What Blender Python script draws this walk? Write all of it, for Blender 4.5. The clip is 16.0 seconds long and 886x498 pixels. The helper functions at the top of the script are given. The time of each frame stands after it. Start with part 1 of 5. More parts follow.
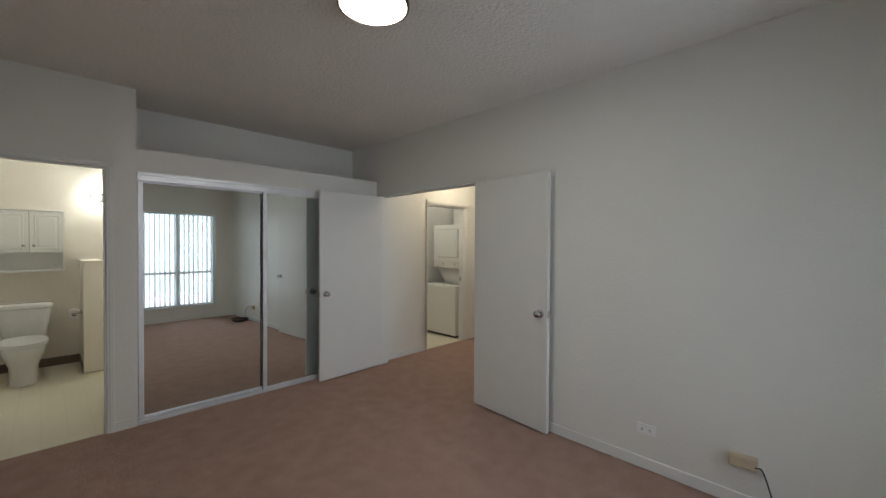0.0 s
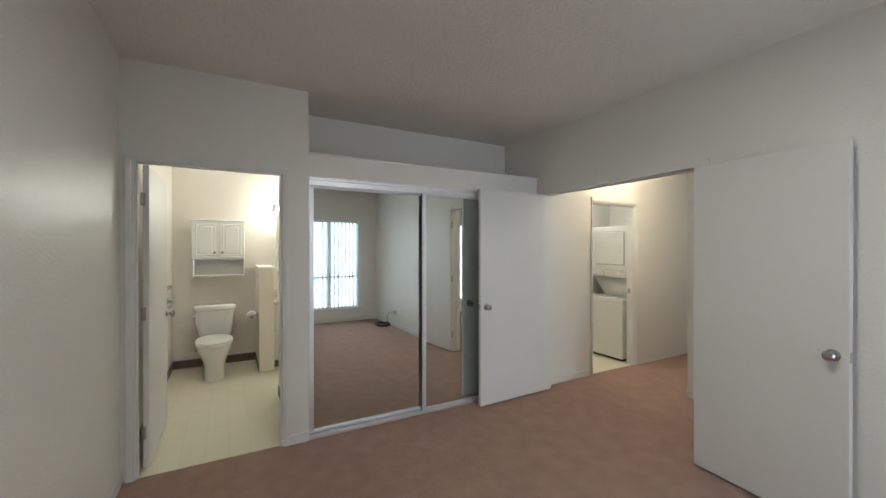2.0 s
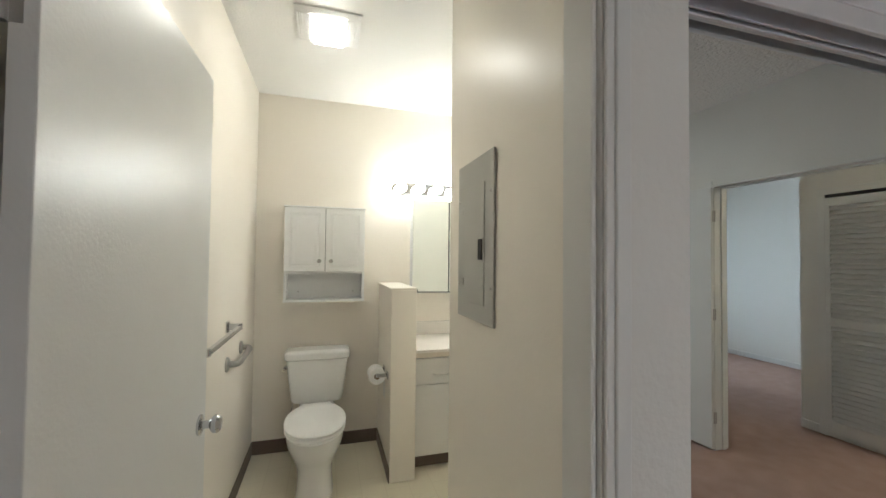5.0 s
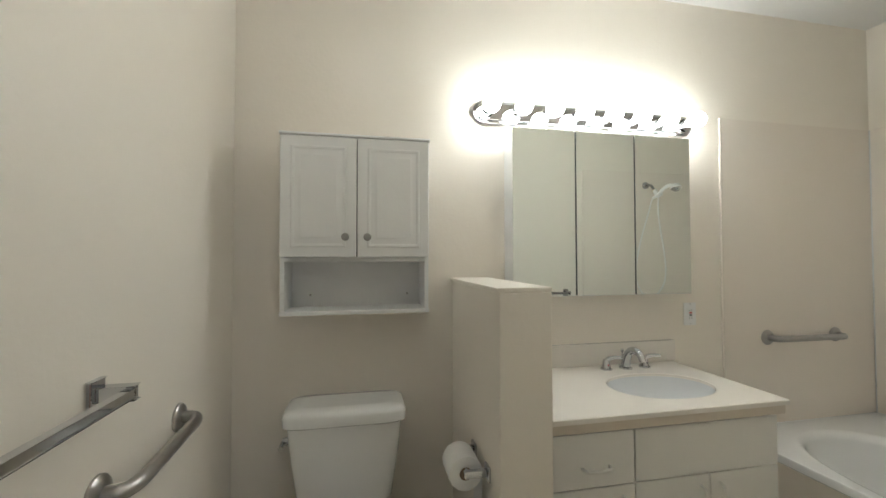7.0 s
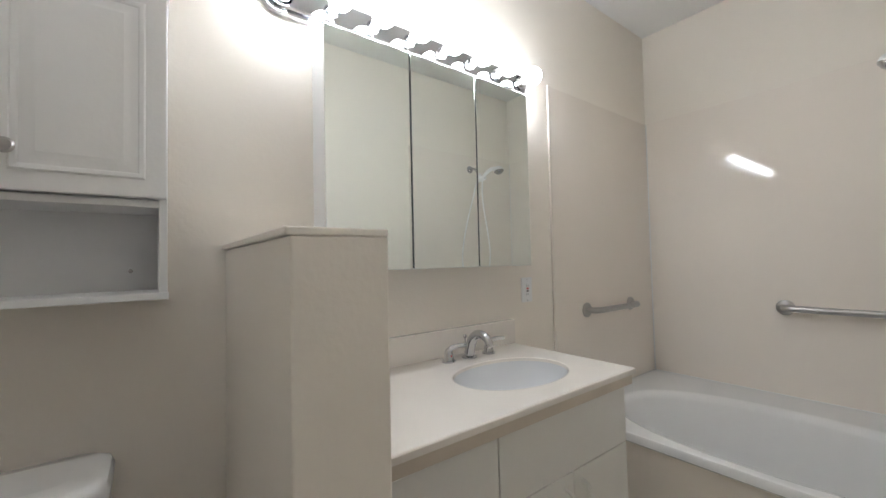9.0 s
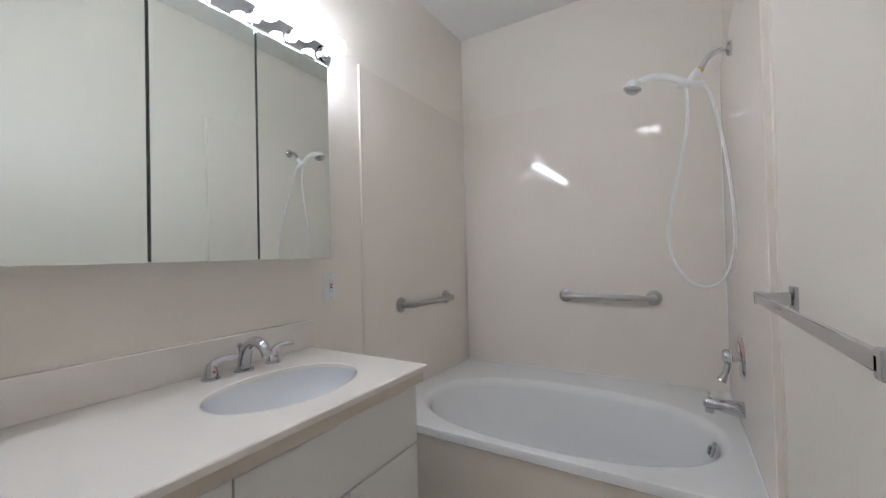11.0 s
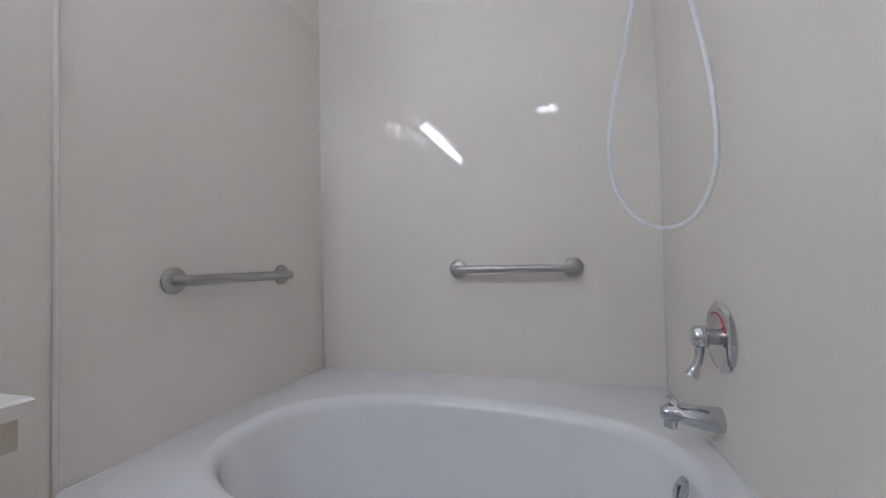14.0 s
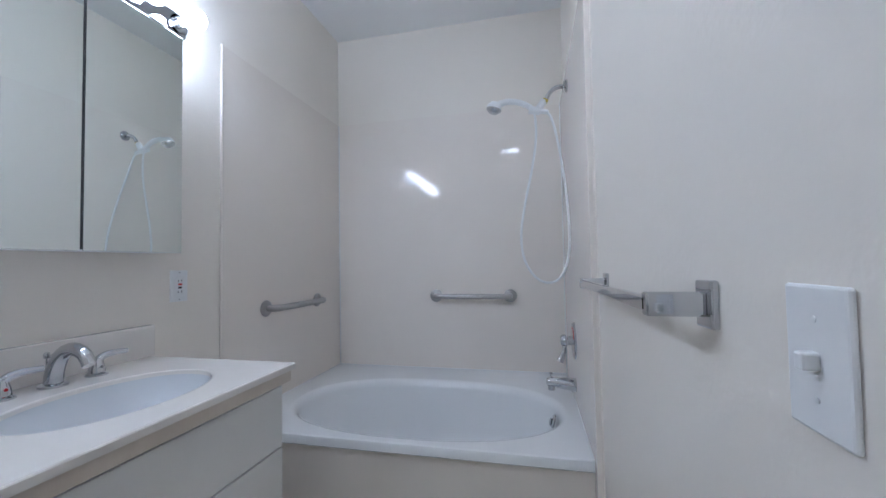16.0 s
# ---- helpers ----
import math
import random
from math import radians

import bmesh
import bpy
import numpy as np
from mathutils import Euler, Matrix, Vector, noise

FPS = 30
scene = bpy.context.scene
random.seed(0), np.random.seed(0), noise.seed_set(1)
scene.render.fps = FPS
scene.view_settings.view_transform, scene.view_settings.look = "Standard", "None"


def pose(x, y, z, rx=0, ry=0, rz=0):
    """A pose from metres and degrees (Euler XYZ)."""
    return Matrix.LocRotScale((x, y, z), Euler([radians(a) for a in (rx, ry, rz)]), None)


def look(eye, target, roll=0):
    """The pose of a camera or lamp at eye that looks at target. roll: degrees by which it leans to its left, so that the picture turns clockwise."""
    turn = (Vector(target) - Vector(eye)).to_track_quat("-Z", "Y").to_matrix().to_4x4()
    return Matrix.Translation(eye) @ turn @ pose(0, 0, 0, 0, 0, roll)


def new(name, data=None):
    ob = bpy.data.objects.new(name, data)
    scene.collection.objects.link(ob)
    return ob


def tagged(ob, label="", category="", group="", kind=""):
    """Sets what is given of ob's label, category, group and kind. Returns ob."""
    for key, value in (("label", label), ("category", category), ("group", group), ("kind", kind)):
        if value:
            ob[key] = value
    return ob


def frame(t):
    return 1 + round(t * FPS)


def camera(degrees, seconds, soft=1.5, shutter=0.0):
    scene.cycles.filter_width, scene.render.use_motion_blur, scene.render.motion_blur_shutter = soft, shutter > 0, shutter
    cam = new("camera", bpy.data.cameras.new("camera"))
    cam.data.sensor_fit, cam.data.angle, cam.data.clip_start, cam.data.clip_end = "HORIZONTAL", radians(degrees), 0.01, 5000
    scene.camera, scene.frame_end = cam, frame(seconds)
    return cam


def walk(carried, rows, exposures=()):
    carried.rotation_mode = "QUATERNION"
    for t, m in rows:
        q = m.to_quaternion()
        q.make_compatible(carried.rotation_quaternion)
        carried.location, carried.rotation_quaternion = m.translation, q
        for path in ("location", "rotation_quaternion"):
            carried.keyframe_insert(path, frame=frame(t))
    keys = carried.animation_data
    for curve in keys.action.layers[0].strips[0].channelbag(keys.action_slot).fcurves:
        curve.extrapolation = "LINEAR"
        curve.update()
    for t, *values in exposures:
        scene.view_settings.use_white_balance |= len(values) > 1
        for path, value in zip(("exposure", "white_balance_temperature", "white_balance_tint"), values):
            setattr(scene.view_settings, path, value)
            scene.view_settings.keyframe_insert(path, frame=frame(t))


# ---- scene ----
cam = camera(97.5, 16.0)
PATH = [
    (0, (0.629, -3.931, 1.479), (2.061, -2.534, 1.453), 0.3),
    (0.5, (0.582, -3.832, 1.493), (1.781, -2.231, 1.475), 0.3),
    (1, (0.56, -3.693, 1.483), (1.656, -2.02, 1.478), 0.1),
    (1.5, (0.547, -3.48, 1.498), (1.6, -1.78, 1.49), 0.1),
    (2, (0.593, -3.136, 1.494), (1.565, -1.388, 1.488), 0.0),
    (2.5, (0.601, -2.701, 1.484), (1.446, -0.888, 1.482), 0.2),
    (3, (0.582, -2.26, 1.485), (1.381, -0.427, 1.494), 0.1),
    (3.5, (0.587, -1.835, 1.523), (1.304, 0.032, 1.539), 0.0),
    (4, (0.547, -1.389, 1.529), (1.19, 0.504, 1.552), 0.1),
    (4.2, (0.536, -1.218, 1.518), (1.168, 0.679, 1.549), 0.3),
    (6.5, (0.508, 0.591, 1.382), (0.932, 2.544, 1.443), -0.0),
    (7, (0.536, 0.898, 1.355), (0.93, 2.858, 1.402), -0.1),
    (7.5, (0.634, 1.15, 1.336), (1.024, 3.111, 1.383), -0.3),
    (8, (0.69, 1.336, 1.26), (1.154, 3.281, 1.309), -0.1),
    (8.5, (0.73, 1.396, 1.218), (1.604, 3.194, 1.276), -0.6),
    (9, (0.757, 1.388, 1.206), (1.963, 2.982, 1.271), -1.3),
    (9.5, (0.781, 1.36, 1.201), (2.215, 2.752, 1.263), -1.6),
    (10, (0.806, 1.342, 1.196), (2.386, 2.567, 1.249), -1.6),
    (10.2, (0.831, 1.305, 1.199), (2.441, 2.491, 1.243), -1.5),
    (12.5, (1.541, 1.522, 1.117), (3.402, 2.254, 1.162), -1.7),
    (13, (1.699, 1.544, 1.088), (3.593, 2.187, 1.13), -1.6),
    (13.5, (1.787, 1.538, 1.031), (3.693, 2.142, 1.08), -1.5),
    (14, (1.794, 1.525, 0.967), (3.71, 2.095, 1.021), -1.4),
    (14.5, (1.682, 1.5, 0.963), (3.623, 1.979, 1.021), -1.1),
    (15, (1.49, 1.464, 0.992), (3.44, 1.903, 1.053), -1.1),
    (15.5, (1.236, 1.414, 1.05), (3.187, 1.848, 1.122), -1.1),
    (16, (0.987, 1.336, 1.132), (2.935, 1.781, 1.205), -1.0),
]
EXPOSURES = [(0.0, 1.09, 5680, 6), (0.8, 1.39, 5700, 6), (1.5, 1.54, 5690, 6), (4.2, 1.69, 5640, 8), (6.5, 0.96, 5600, 8), (7.5, 0.87, 5500, 11), (9.0, 0.96, 5280, 16), (10.2, 0.90, 5120, 17),
             (12.5, 0.86, 4960, 20), (13.5, 0.88, 4880, 20), (14.5, 0.95, 4700, 18), (15.5, 0.92, 4510, 16), (16.0, 0.87, 4500, 18)]
walk(cam, [(t, look(e, g, r)) for t, e, g, r in PATH], EXPOSURES)

# ---- world, sun, large lights ----
world = bpy.data.worlds.new("sky")
scene.world = world
world.use_nodes = True
wn = world.node_tree.nodes
sky = wn.new("ShaderNodeTexSky")
sky.sky_type = "NISHITA"
sky.sun_disc = False
sky.sun_elevation, sky.sun_rotation = radians(48), radians(-30)
wn["Background"].inputs["Strength"].default_value = 0.08
world.node_tree.links.new(sky.outputs[0], wn["Background"].inputs["Color"])

sun_data = bpy.data.lights.new("sun", "SUN")
sun_data.energy, sun_data.angle, sun_data.color = 2.0, radians(0.5), (1.0, 0.95, 0.87)
sun = new("sun", sun_data)
sun.matrix_world = look((-10, 17, 22), (0, 0, 0))


def window_light(name, x, y, z, w, h, watts, color, target):
    d = bpy.data.lights.new(name, "AREA")
    d.shape, d.size, d.size_y, d.energy, d.color = "RECTANGLE", w, h, watts, color
    ob = new(name, d)
    ob.matrix_world = look((x, y, z), target)
    return ob


window_light("window_daylight", 2.375, -4.70, 1.15, 1.2, 1.7, 5.5, (0.93, 0.965, 1.0), (2.375, 0, 1.15))
window_light("living_window_daylight", 5.60, -4.70, 1.15, 0.95, 1.7, 11, (0.9, 0.95, 1.0), (5.60, 0, 1.15))
window_light("kitchen_window_daylight", 8.97, 1.0, 1.45, 1.0, 0.95, 9, (0.92, 0.96, 1.0), (0, 1.0, 1.45))


# ---- materials ----
def material(name, color, rough=0.5, metal=0.0, bump=0.0, scale=60.0, vary=0.04, vary_scale=2.5, color2=None,
             bump2=0.0, scale2=8.0, coat=0.0, spec=0.5, detail=3.0, rough_vary=0.0):
    m = bpy.data.materials.new(name)
    m.use_nodes = True
    nt = m.node_tree
    n, l = nt.nodes, nt.links
    b = n["Principled BSDF"]
    b.inputs["Roughness"].default_value = rough
    b.inputs["Metallic"].default_value = metal
    b.inputs["Coat Weight"].default_value = coat
    b.inputs["Coat Roughness"].default_value = 0.08
    b.inputs["Specular IOR Level"].default_value = spec
    tc = n.new("ShaderNodeTexCoord")
    noi = n.new("ShaderNodeTexNoise")
    noi.inputs["Scale"].default_value, noi.inputs["Detail"].default_value = vary_scale, 5
    l.new(tc.outputs["Object"], noi.inputs["Vector"])
    ramp = n.new("ShaderNodeValToRGB")
    ramp.color_ramp.elements[0].position, ramp.color_ramp.elements[1].position = 0.2, 0.8
    c2 = color2 or tuple(max(0.0, c * (1 - 2 * vary)) for c in color)
    ramp.color_ramp.elements[0].color, ramp.color_ramp.elements[1].color = (*c2, 1), (*color, 1)
    l.new(noi.outputs["Fac"], ramp.inputs["Fac"])
    l.new(ramp.outputs["Color"], b.inputs["Base Color"])
    if rough_vary:
        mr = n.new("ShaderNodeMapRange")
        mr.inputs["To Min"].default_value, mr.inputs["To Max"].default_value = rough - rough_vary, rough + rough_vary
        l.new(noi.outputs["Fac"], mr.inputs["Value"])
        l.new(mr.outputs[0], b.inputs["Roughness"])
    if bump:
        fine = n.new("ShaderNodeTexNoise")
        fine.inputs["Scale"].default_value, fine.inputs["Detail"].default_value = scale, detail
        l.new(tc.outputs["Object"], fine.inputs["Vector"])
        bp = n.new("ShaderNodeBump")
        bp.inputs["Strength"].default_value, bp.inputs["Distance"].default_value = 1.0, bump
        l.new(fine.outputs["Fac"], bp.inputs["Height"])
        if bump2:
            wide = n.new("ShaderNodeTexNoise")
            wide.inputs["Scale"].default_value = scale2
            l.new(tc.outputs["Object"], wide.inputs["Vector"])
            bp2 = n.new("ShaderNodeBump")
            bp2.inputs["Strength"].default_value, bp2.inputs["Distance"].default_value = 1.0, bump2
            l.new(wide.outputs["Fac"], bp2.inputs["Height"])
            l.new(bp2.outputs["Normal"], bp.inputs["Normal"])
        l.new(bp.outputs["Normal"], b.inputs["Normal"])
    return m


def glowing(name, color, strength):
    m = bpy.data.materials.new(name)
    m.use_nodes = True
    b = m.node_tree.nodes["Principled BSDF"]
    b.inputs["Base Color"].default_value = (0.9, 0.9, 0.88, 1)
    b.inputs["Emission Color"].default_value = (*color, 1)
    b.inputs["Emission Strength"].default_value = strength
    return m


def glass_material(name, tint):
    m = bpy.data.materials.new(name)
    m.use_nodes = True
    b = m.node_tree.nodes["Principled BSDF"]
    b.inputs["Base Color"].default_value = (*tint, 1)
    b.inputs["Transmission Weight"].default_value = 1.0
    b.inputs["Roughness"].default_value = 0.0
    b.inputs["IOR"].default_value = 1.02
    return m


def vinyl_material():
    m = material("cream_vinyl", (0.80, 0.74, 0.58), rough=0.28, bump=0.0004, scale=40, vary=0.02, vary_scale=3)
    nt = m.node_tree
    n, l = nt.nodes, nt.links
    b = n["Principled BSDF"]
    src = b.inputs["Base Color"].links[0].from_socket
    tc = n.new("ShaderNodeTexCoord")
    br = n.new("ShaderNodeTexBrick")
    br.offset = 0.5
    br.inputs["Color1"].default_value = (1, 1, 1, 1)
    br.inputs["Color2"].default_value = (0.965, 0.965, 0.955, 1)
    br.inputs["Mortar"].default_value = (0.91, 0.90, 0.88, 1)
    br.inputs["Scale"].default_value = 1.0
    br.inputs["Mortar Size"].default_value = 0.0025
    br.inputs["Brick Width"].default_value, br.inputs["Row Height"].default_value = 0.30, 0.15
    rot = n.new("ShaderNodeMapping")
    rot.inputs["Rotation"].default_value = (0, 0, radians(90))
    l.new(tc.outputs["Object"], rot.inputs["Vector"])
    l.new(rot.outputs[0], br.inputs["Vector"])
    mx = n.new("ShaderNodeMix")
    mx.data_type, mx.blend_type = "RGBA", "MULTIPLY"
    mx.inputs["Factor"].default_value = 1.0
    l.new(src, mx.inputs["A"])
    l.new(br.outputs["Color"], mx.inputs["B"])
    l.new(mx.outputs["Result"], b.inputs["Base Color"])
    return m


WALL = material("cream_wall_paint", (0.81, 0.79, 0.745), rough=0.38, bump=0.0017, scale=62, vary=0.008, vary_scale=1.3, detail=2, spec=0.24)
BATH_WALL = material("bathroom_wall_paint", (0.88, 0.825, 0.735), rough=0.33, bump=0.0006, scale=75, vary=0.008, vary_scale=1.3, detail=2, spec=0.4)
CEIL = material("textured_ceiling_paint", (0.84, 0.805, 0.755), rough=0.8, bump=0.012, scale=48, vary=0.02, detail=3, spec=0.2)
BATH_CEIL = material("white_ceiling_paint", (0.87, 0.86, 0.83), rough=0.6, bump=0.002, scale=80, vary=0.01)
TRIM = material("white_trim_paint", (0.80, 0.79, 0.76), rough=0.33, bump=0.0004, scale=40, vary=0.015, vary_scale=6)
DOOR = material("white_door_paint", (0.78, 0.77, 0.745), rough=0.34, bump=0.0005, scale=120, vary=0.02, vary_scale=3, rough_vary=0.05)
CARPET = material("dusty_rose_carpet", (0.475, 0.315, 0.25), rough=0.95, bump=0.010, scale=230, vary=0.1, vary_scale=7.5, color2=(0.375, 0.235, 0.182), bump2=0.010, scale2=22, spec=0.1, detail=4)
CARPET.node_tree.nodes["Principled BSDF"].inputs["Sheen Weight"].default_value = 0.08
VINYL = vinyl_material()
COVE = material("brown_vinyl_base", (0.17, 0.125, 0.10), rough=0.45, bump=0.0003, scale=60, vary=0.08, vary_scale=8)
CHROME = material("chrome", (0.60, 0.61, 0.63), rough=0.06, metal=1.0, vary=0.02, vary_scale=20)
BRUSHED = material("brushed_steel", (0.48, 0.465, 0.45), rough=0.30, metal=1.0, bump=0.0002, scale=300, vary=0.05, vary_scale=30)
ALU = material("aluminium", (0.88, 0.88, 0.90), rough=0.5, metal=1.0, bump=0.0001, scale=200, vary=0.04, vary_scale=12)
# dark colour painting the shade in narrow door gaps
GAP_SHADE = material("painted_gap_shade", (0.10, 0.105, 0.10), rough=0.6, vary=0.1)
# black for slots, latch and button, and for shade painted into gaps
BLACK = material("black_parts_and_gap_shade", (0.015, 0.015, 0.016), rough=0.5, vary=0.1)
MIRROR = material("mirror_glass", (0.83, 0.88, 0.865), rough=0.0, metal=1.0, vary=0.0)
CERAMIC = material("white_vitreous_china", (0.87, 0.865, 0.85), rough=0.12, coat=0.5, vary=0.01, vary_scale=3)
PLASTIC = material("white_plastic", (0.88, 0.875, 0.86), rough=0.3, vary=0.02, vary_scale=10)
CABINET = material("white_cabinet_paint", (0.88, 0.88, 0.87), rough=0.38, bump=0.0003, scale=90, vary=0.015, vary_scale=5)
VANITY = material("white_vanity_paint", (0.80, 0.785, 0.75), rough=0.34, bump=0.0004, scale=100, vary=0.02, vary_scale=5)
COUNTER = material("cream_cultured_marble", (0.88, 0.835, 0.77), rough=0.22, vary=0.02, vary_scale=7, coat=0.3)
COUNTER_EDGE = material("tan_underside_board", (0.70, 0.62, 0.52), rough=0.5, vary=0.06, vary_scale=12)
BASIN = material("grey_white_basin", (0.74, 0.75, 0.76), rough=0.24, coat=0.2, vary=0.01)
TUB = material("white_acrylic", (0.88, 0.88, 0.87), rough=0.17, coat=0.2, vary=0.015, vary_scale=3, rough_vary=0.04)
SURROUND = material("glossy_cream_panel", (0.90, 0.835, 0.75), rough=0.03, bump=0.0001, scale=3.0, vary=0.015, vary_scale=2.0, detail=1, rough_vary=0.01, spec=0.36)
APRON = material("cream_apron_panel", (0.84, 0.775, 0.69), rough=0.35, vary=0.02, vary_scale=4)
PANEL_GREY = material("grey_enamel", (0.48, 0.475, 0.445), rough=0.42, bump=0.0005, scale=120, vary=0.04, vary_scale=6)
PAPER = material("white_tissue", (0.85, 0.84, 0.82), rough=0.9, bump=0.001, scale=90, vary=0.03, vary_scale=30)
CARD = material("brown_cardboard", (0.22, 0.16, 0.11), rough=0.9, vary=0.1)
BEIGE = material("yellowed_plastic", (0.66, 0.56, 0.40), rough=0.4, vary=0.08, vary_scale=14)
CABLE = material("black_cable", (0.02, 0.02, 0.022), rough=0.4, vary=0.1)
RED = material("red_plastic", (0.55, 0.02, 0.02), rough=0.35, vary=0.03)
YELLOW = material("yellow_tape", (0.65, 0.5, 0.04), rough=0.4, vary=0.1, vary_scale=60)
BRONZE = material("dark_bronze", (0.10, 0.075, 0.05), rough=0.35, metal=0.8, vary=0.1, vary_scale=20)
APPLIANCE = material("white_enamel", (0.82, 0.81, 0.77), rough=0.22, vary=0.01, coat=0.3)
APPLIANCE_GREY = material("pale_grey_panel", (0.73, 0.71, 0.65), rough=0.3, vary=0.02)
VANE = material("white_pvc_vane", (0.80, 0.80, 0.78), rough=0.4, bump=0.0004, scale=60, vary=0.03, vary_scale=6)
vt = VANE.node_tree
tr = vt.nodes.new("ShaderNodeBsdfTranslucent")
tr.inputs["Color"].default_value = (0.94, 0.95, 0.93, 1)
ms = vt.nodes.new("ShaderNodeMixShader")
ms.inputs["Fac"].default_value = 0.5
vt.links.new(vt.nodes["Principled BSDF"].outputs[0], ms.inputs[1])
vt.links.new(tr.outputs[0], ms.inputs[2])
vt.links.new(ms.outputs[0], vt.nodes["Material Output"].inputs["Surface"])
WINDOW_FRAME = material("white_window_aluminium", (0.78, 0.78, 0.77), rough=0.35, vary=0.02)
GLASS = glass_material("window_glass", (0.97, 0.99, 0.98))
LAMP_GLOW = glowing("frosted_lamp_glass", (1.0, 0.91, 0.76), 26)
HALL_GLOW = glowing("warm_lamp_glass", (1.0, 0.80, 0.53), 33)
# glow of the unseen lamp added in the laundry
LAUNDRY_GLOW = glowing("unseen_laundry_lamp_glass", (1.0, 0.90, 0.72), 21)
BULB_GLOW = glowing("lit_bulb_glass", (1.0, 0.94, 0.785), 20)
FAN_GLOW = glowing("lit_fan_lamp_cover", (1.0, 0.90, 0.72), 10)
ASPHALT = material("asphalt", (0.06, 0.06, 0.062), rough=0.9, bump=0.004, scale=150, vary=0.15, vary_scale=1)
STUCCO = material("pale_stucco", (0.45, 0.43, 0.40), rough=0.85, bump=0.004, scale=40, vary=0.05, vary_scale=1)
CAR_RED = material("red_car_paint", (0.45, 0.025, 0.02), rough=0.2, coat=0.8, vary=0.02)
CAR_GREY = material("silver_car_paint", (0.40, 0.41, 0.43), rough=0.2, coat=0.8, metal=0.4, vary=0.02)
DARK_GLASS = material("dark_car_glass", (0.03, 0.035, 0.04), rough=0.05, vary=0.02)
RUBBER = material("tyre_rubber", (0.03, 0.03, 0.03), rough=0.8, vary=0.1)
LEAF = material("green_leaf", (0.10, 0.16, 0.04), rough=0.5, vary=0.25, vary_scale=20)
BARK = material("brown_bark", (0.16, 0.11, 0.075), rough=0.9, bump=0.01, scale=25, vary=0.2, vary_scale=8)
GRASS = material("lawn_grass", (0.10, 0.15, 0.04), rough=0.9, bump=0.02, scale=60, vary=0.2, vary_scale=3)


# ---- builders ----
def box(bm, x0, x1, y0, y1, z0, z1, bevel=0.0, seg=2):
    r = bmesh.ops.create_cube(bm, size=1.0, matrix=Matrix.Translation(((x0 + x1) / 2, (y0 + y1) / 2, (z0 + z1) / 2))
                              @ Matrix.Diagonal((x1 - x0, y1 - y0, z1 - z0, 1)))
    if bevel:
        vs = set(r["verts"])
        es = [e for e in bm.edges if e.verts[0] in vs and e.verts[1] in vs]
        bmesh.ops.bevel(bm, geom=es, offset=bevel, segments=seg, profile=0.5, affect="EDGES")
    return bm


def bbox(*a, bevel=0.003, seg=2):
    return box(bmesh.new(), *a, bevel=bevel, seg=seg)


def loft(bm, rings, cap0=True, cap1=True, closed=True):
    rows = [[bm.verts.new(p) for p in r] for r in rings]
    for a, b in zip(rows, rows[1:]):
        n = len(a)
        for i in range(n if closed else n - 1):
            bm.faces.new((a[i], a[(i + 1) % n], b[(i + 1) % n], b[i])).smooth = True
    if cap0:
        bm.faces.new(list(reversed(rows[0])))
    if cap1:
        bm.faces.new(rows[-1])
    return bm


def oval(cx, cy, z, rx, ry, n=2.0, count=40):
    out = []
    for i in range(count):
        a = 2 * math.pi * i / count
        c, s = math.cos(a), math.sin(a)
        out.append((cx + rx * math.copysign(abs(c) ** (2 / n), c), cy + ry * math.copysign(abs(s) ** (2 / n), s), z))
    return out


def rect_ring(x0, x1, y0, y1, z, cx, cy, count):
    """A rectangle as a ring of points that face the ring of an oval round (cx, cy)."""
    out = []
    for i in range(count):
        a = 2 * math.pi * i / count
        c, s = math.cos(a), math.sin(a)
        k = min(((x1 if c > 0 else x0) - cx) / c if abs(c) > 1e-6 else 1e9, ((y1 if s > 0 else y0) - cy) / s if abs(s) > 1e-6 else 1e9)
        out.append([cx + k * c, cy + k * s, z])
    for px, py in ((x0, y0), (x0, y1), (x1, y0), (x1, y1)):
        q = min(out, key=lambda o: (o[0] - px) ** 2 + (o[1] - py) ** 2)
        q[0], q[1] = px, py
    return [tuple(q) for q in out]


def tube(bm, pts, radius, seg=12, caps=True):
    """A round tube along a path; radius may be a list."""
    pts = [Vector(p) for p in pts]
    rad = radius if isinstance(radius, (list, tuple)) else [radius] * len(pts)
    rings, side = [], None
    for i, p in enumerate(pts):
        d = (pts[min(i + 1, len(pts) - 1)] - pts[max(i - 1, 0)]).normalized()
        if side is None:
            side = d.cross(Vector((0, 0, 1)) if abs(d.z) < 0.9 else Vector((1, 0, 0))).normalized()
        side = (side - d * side.dot(d)).normalized()
        up = d.cross(side)
        rings.append([p + rad[i] * (math.cos(2 * math.pi * k / seg) * side + math.sin(2 * math.pi * k / seg) * up) for k in range(seg)])
    return loft(bm, rings, caps, caps)


def smooth_path(ctrl, steps=8):
    """A Catmull-Rom line through the points."""
    c = [Vector(p) for p in ctrl]
    c = [2 * c[0] - c[1]] + c + [2 * c[-1] - c[-2]]
    out = []
    for i in range(1, len(c) - 2):
        for k in range(steps):
            t = k / steps
            out.append(0.5 * ((2 * c[i]) + (c[i + 1] - c[i - 1]) * t + (2 * c[i - 1] - 5 * c[i] + 4 * c[i + 1] - c[i + 2]) * t * t
                              + (3 * c[i] - c[i - 1] - 3 * c[i + 1] + c[i + 2]) * t ** 3))
    return out + [c[-2]]


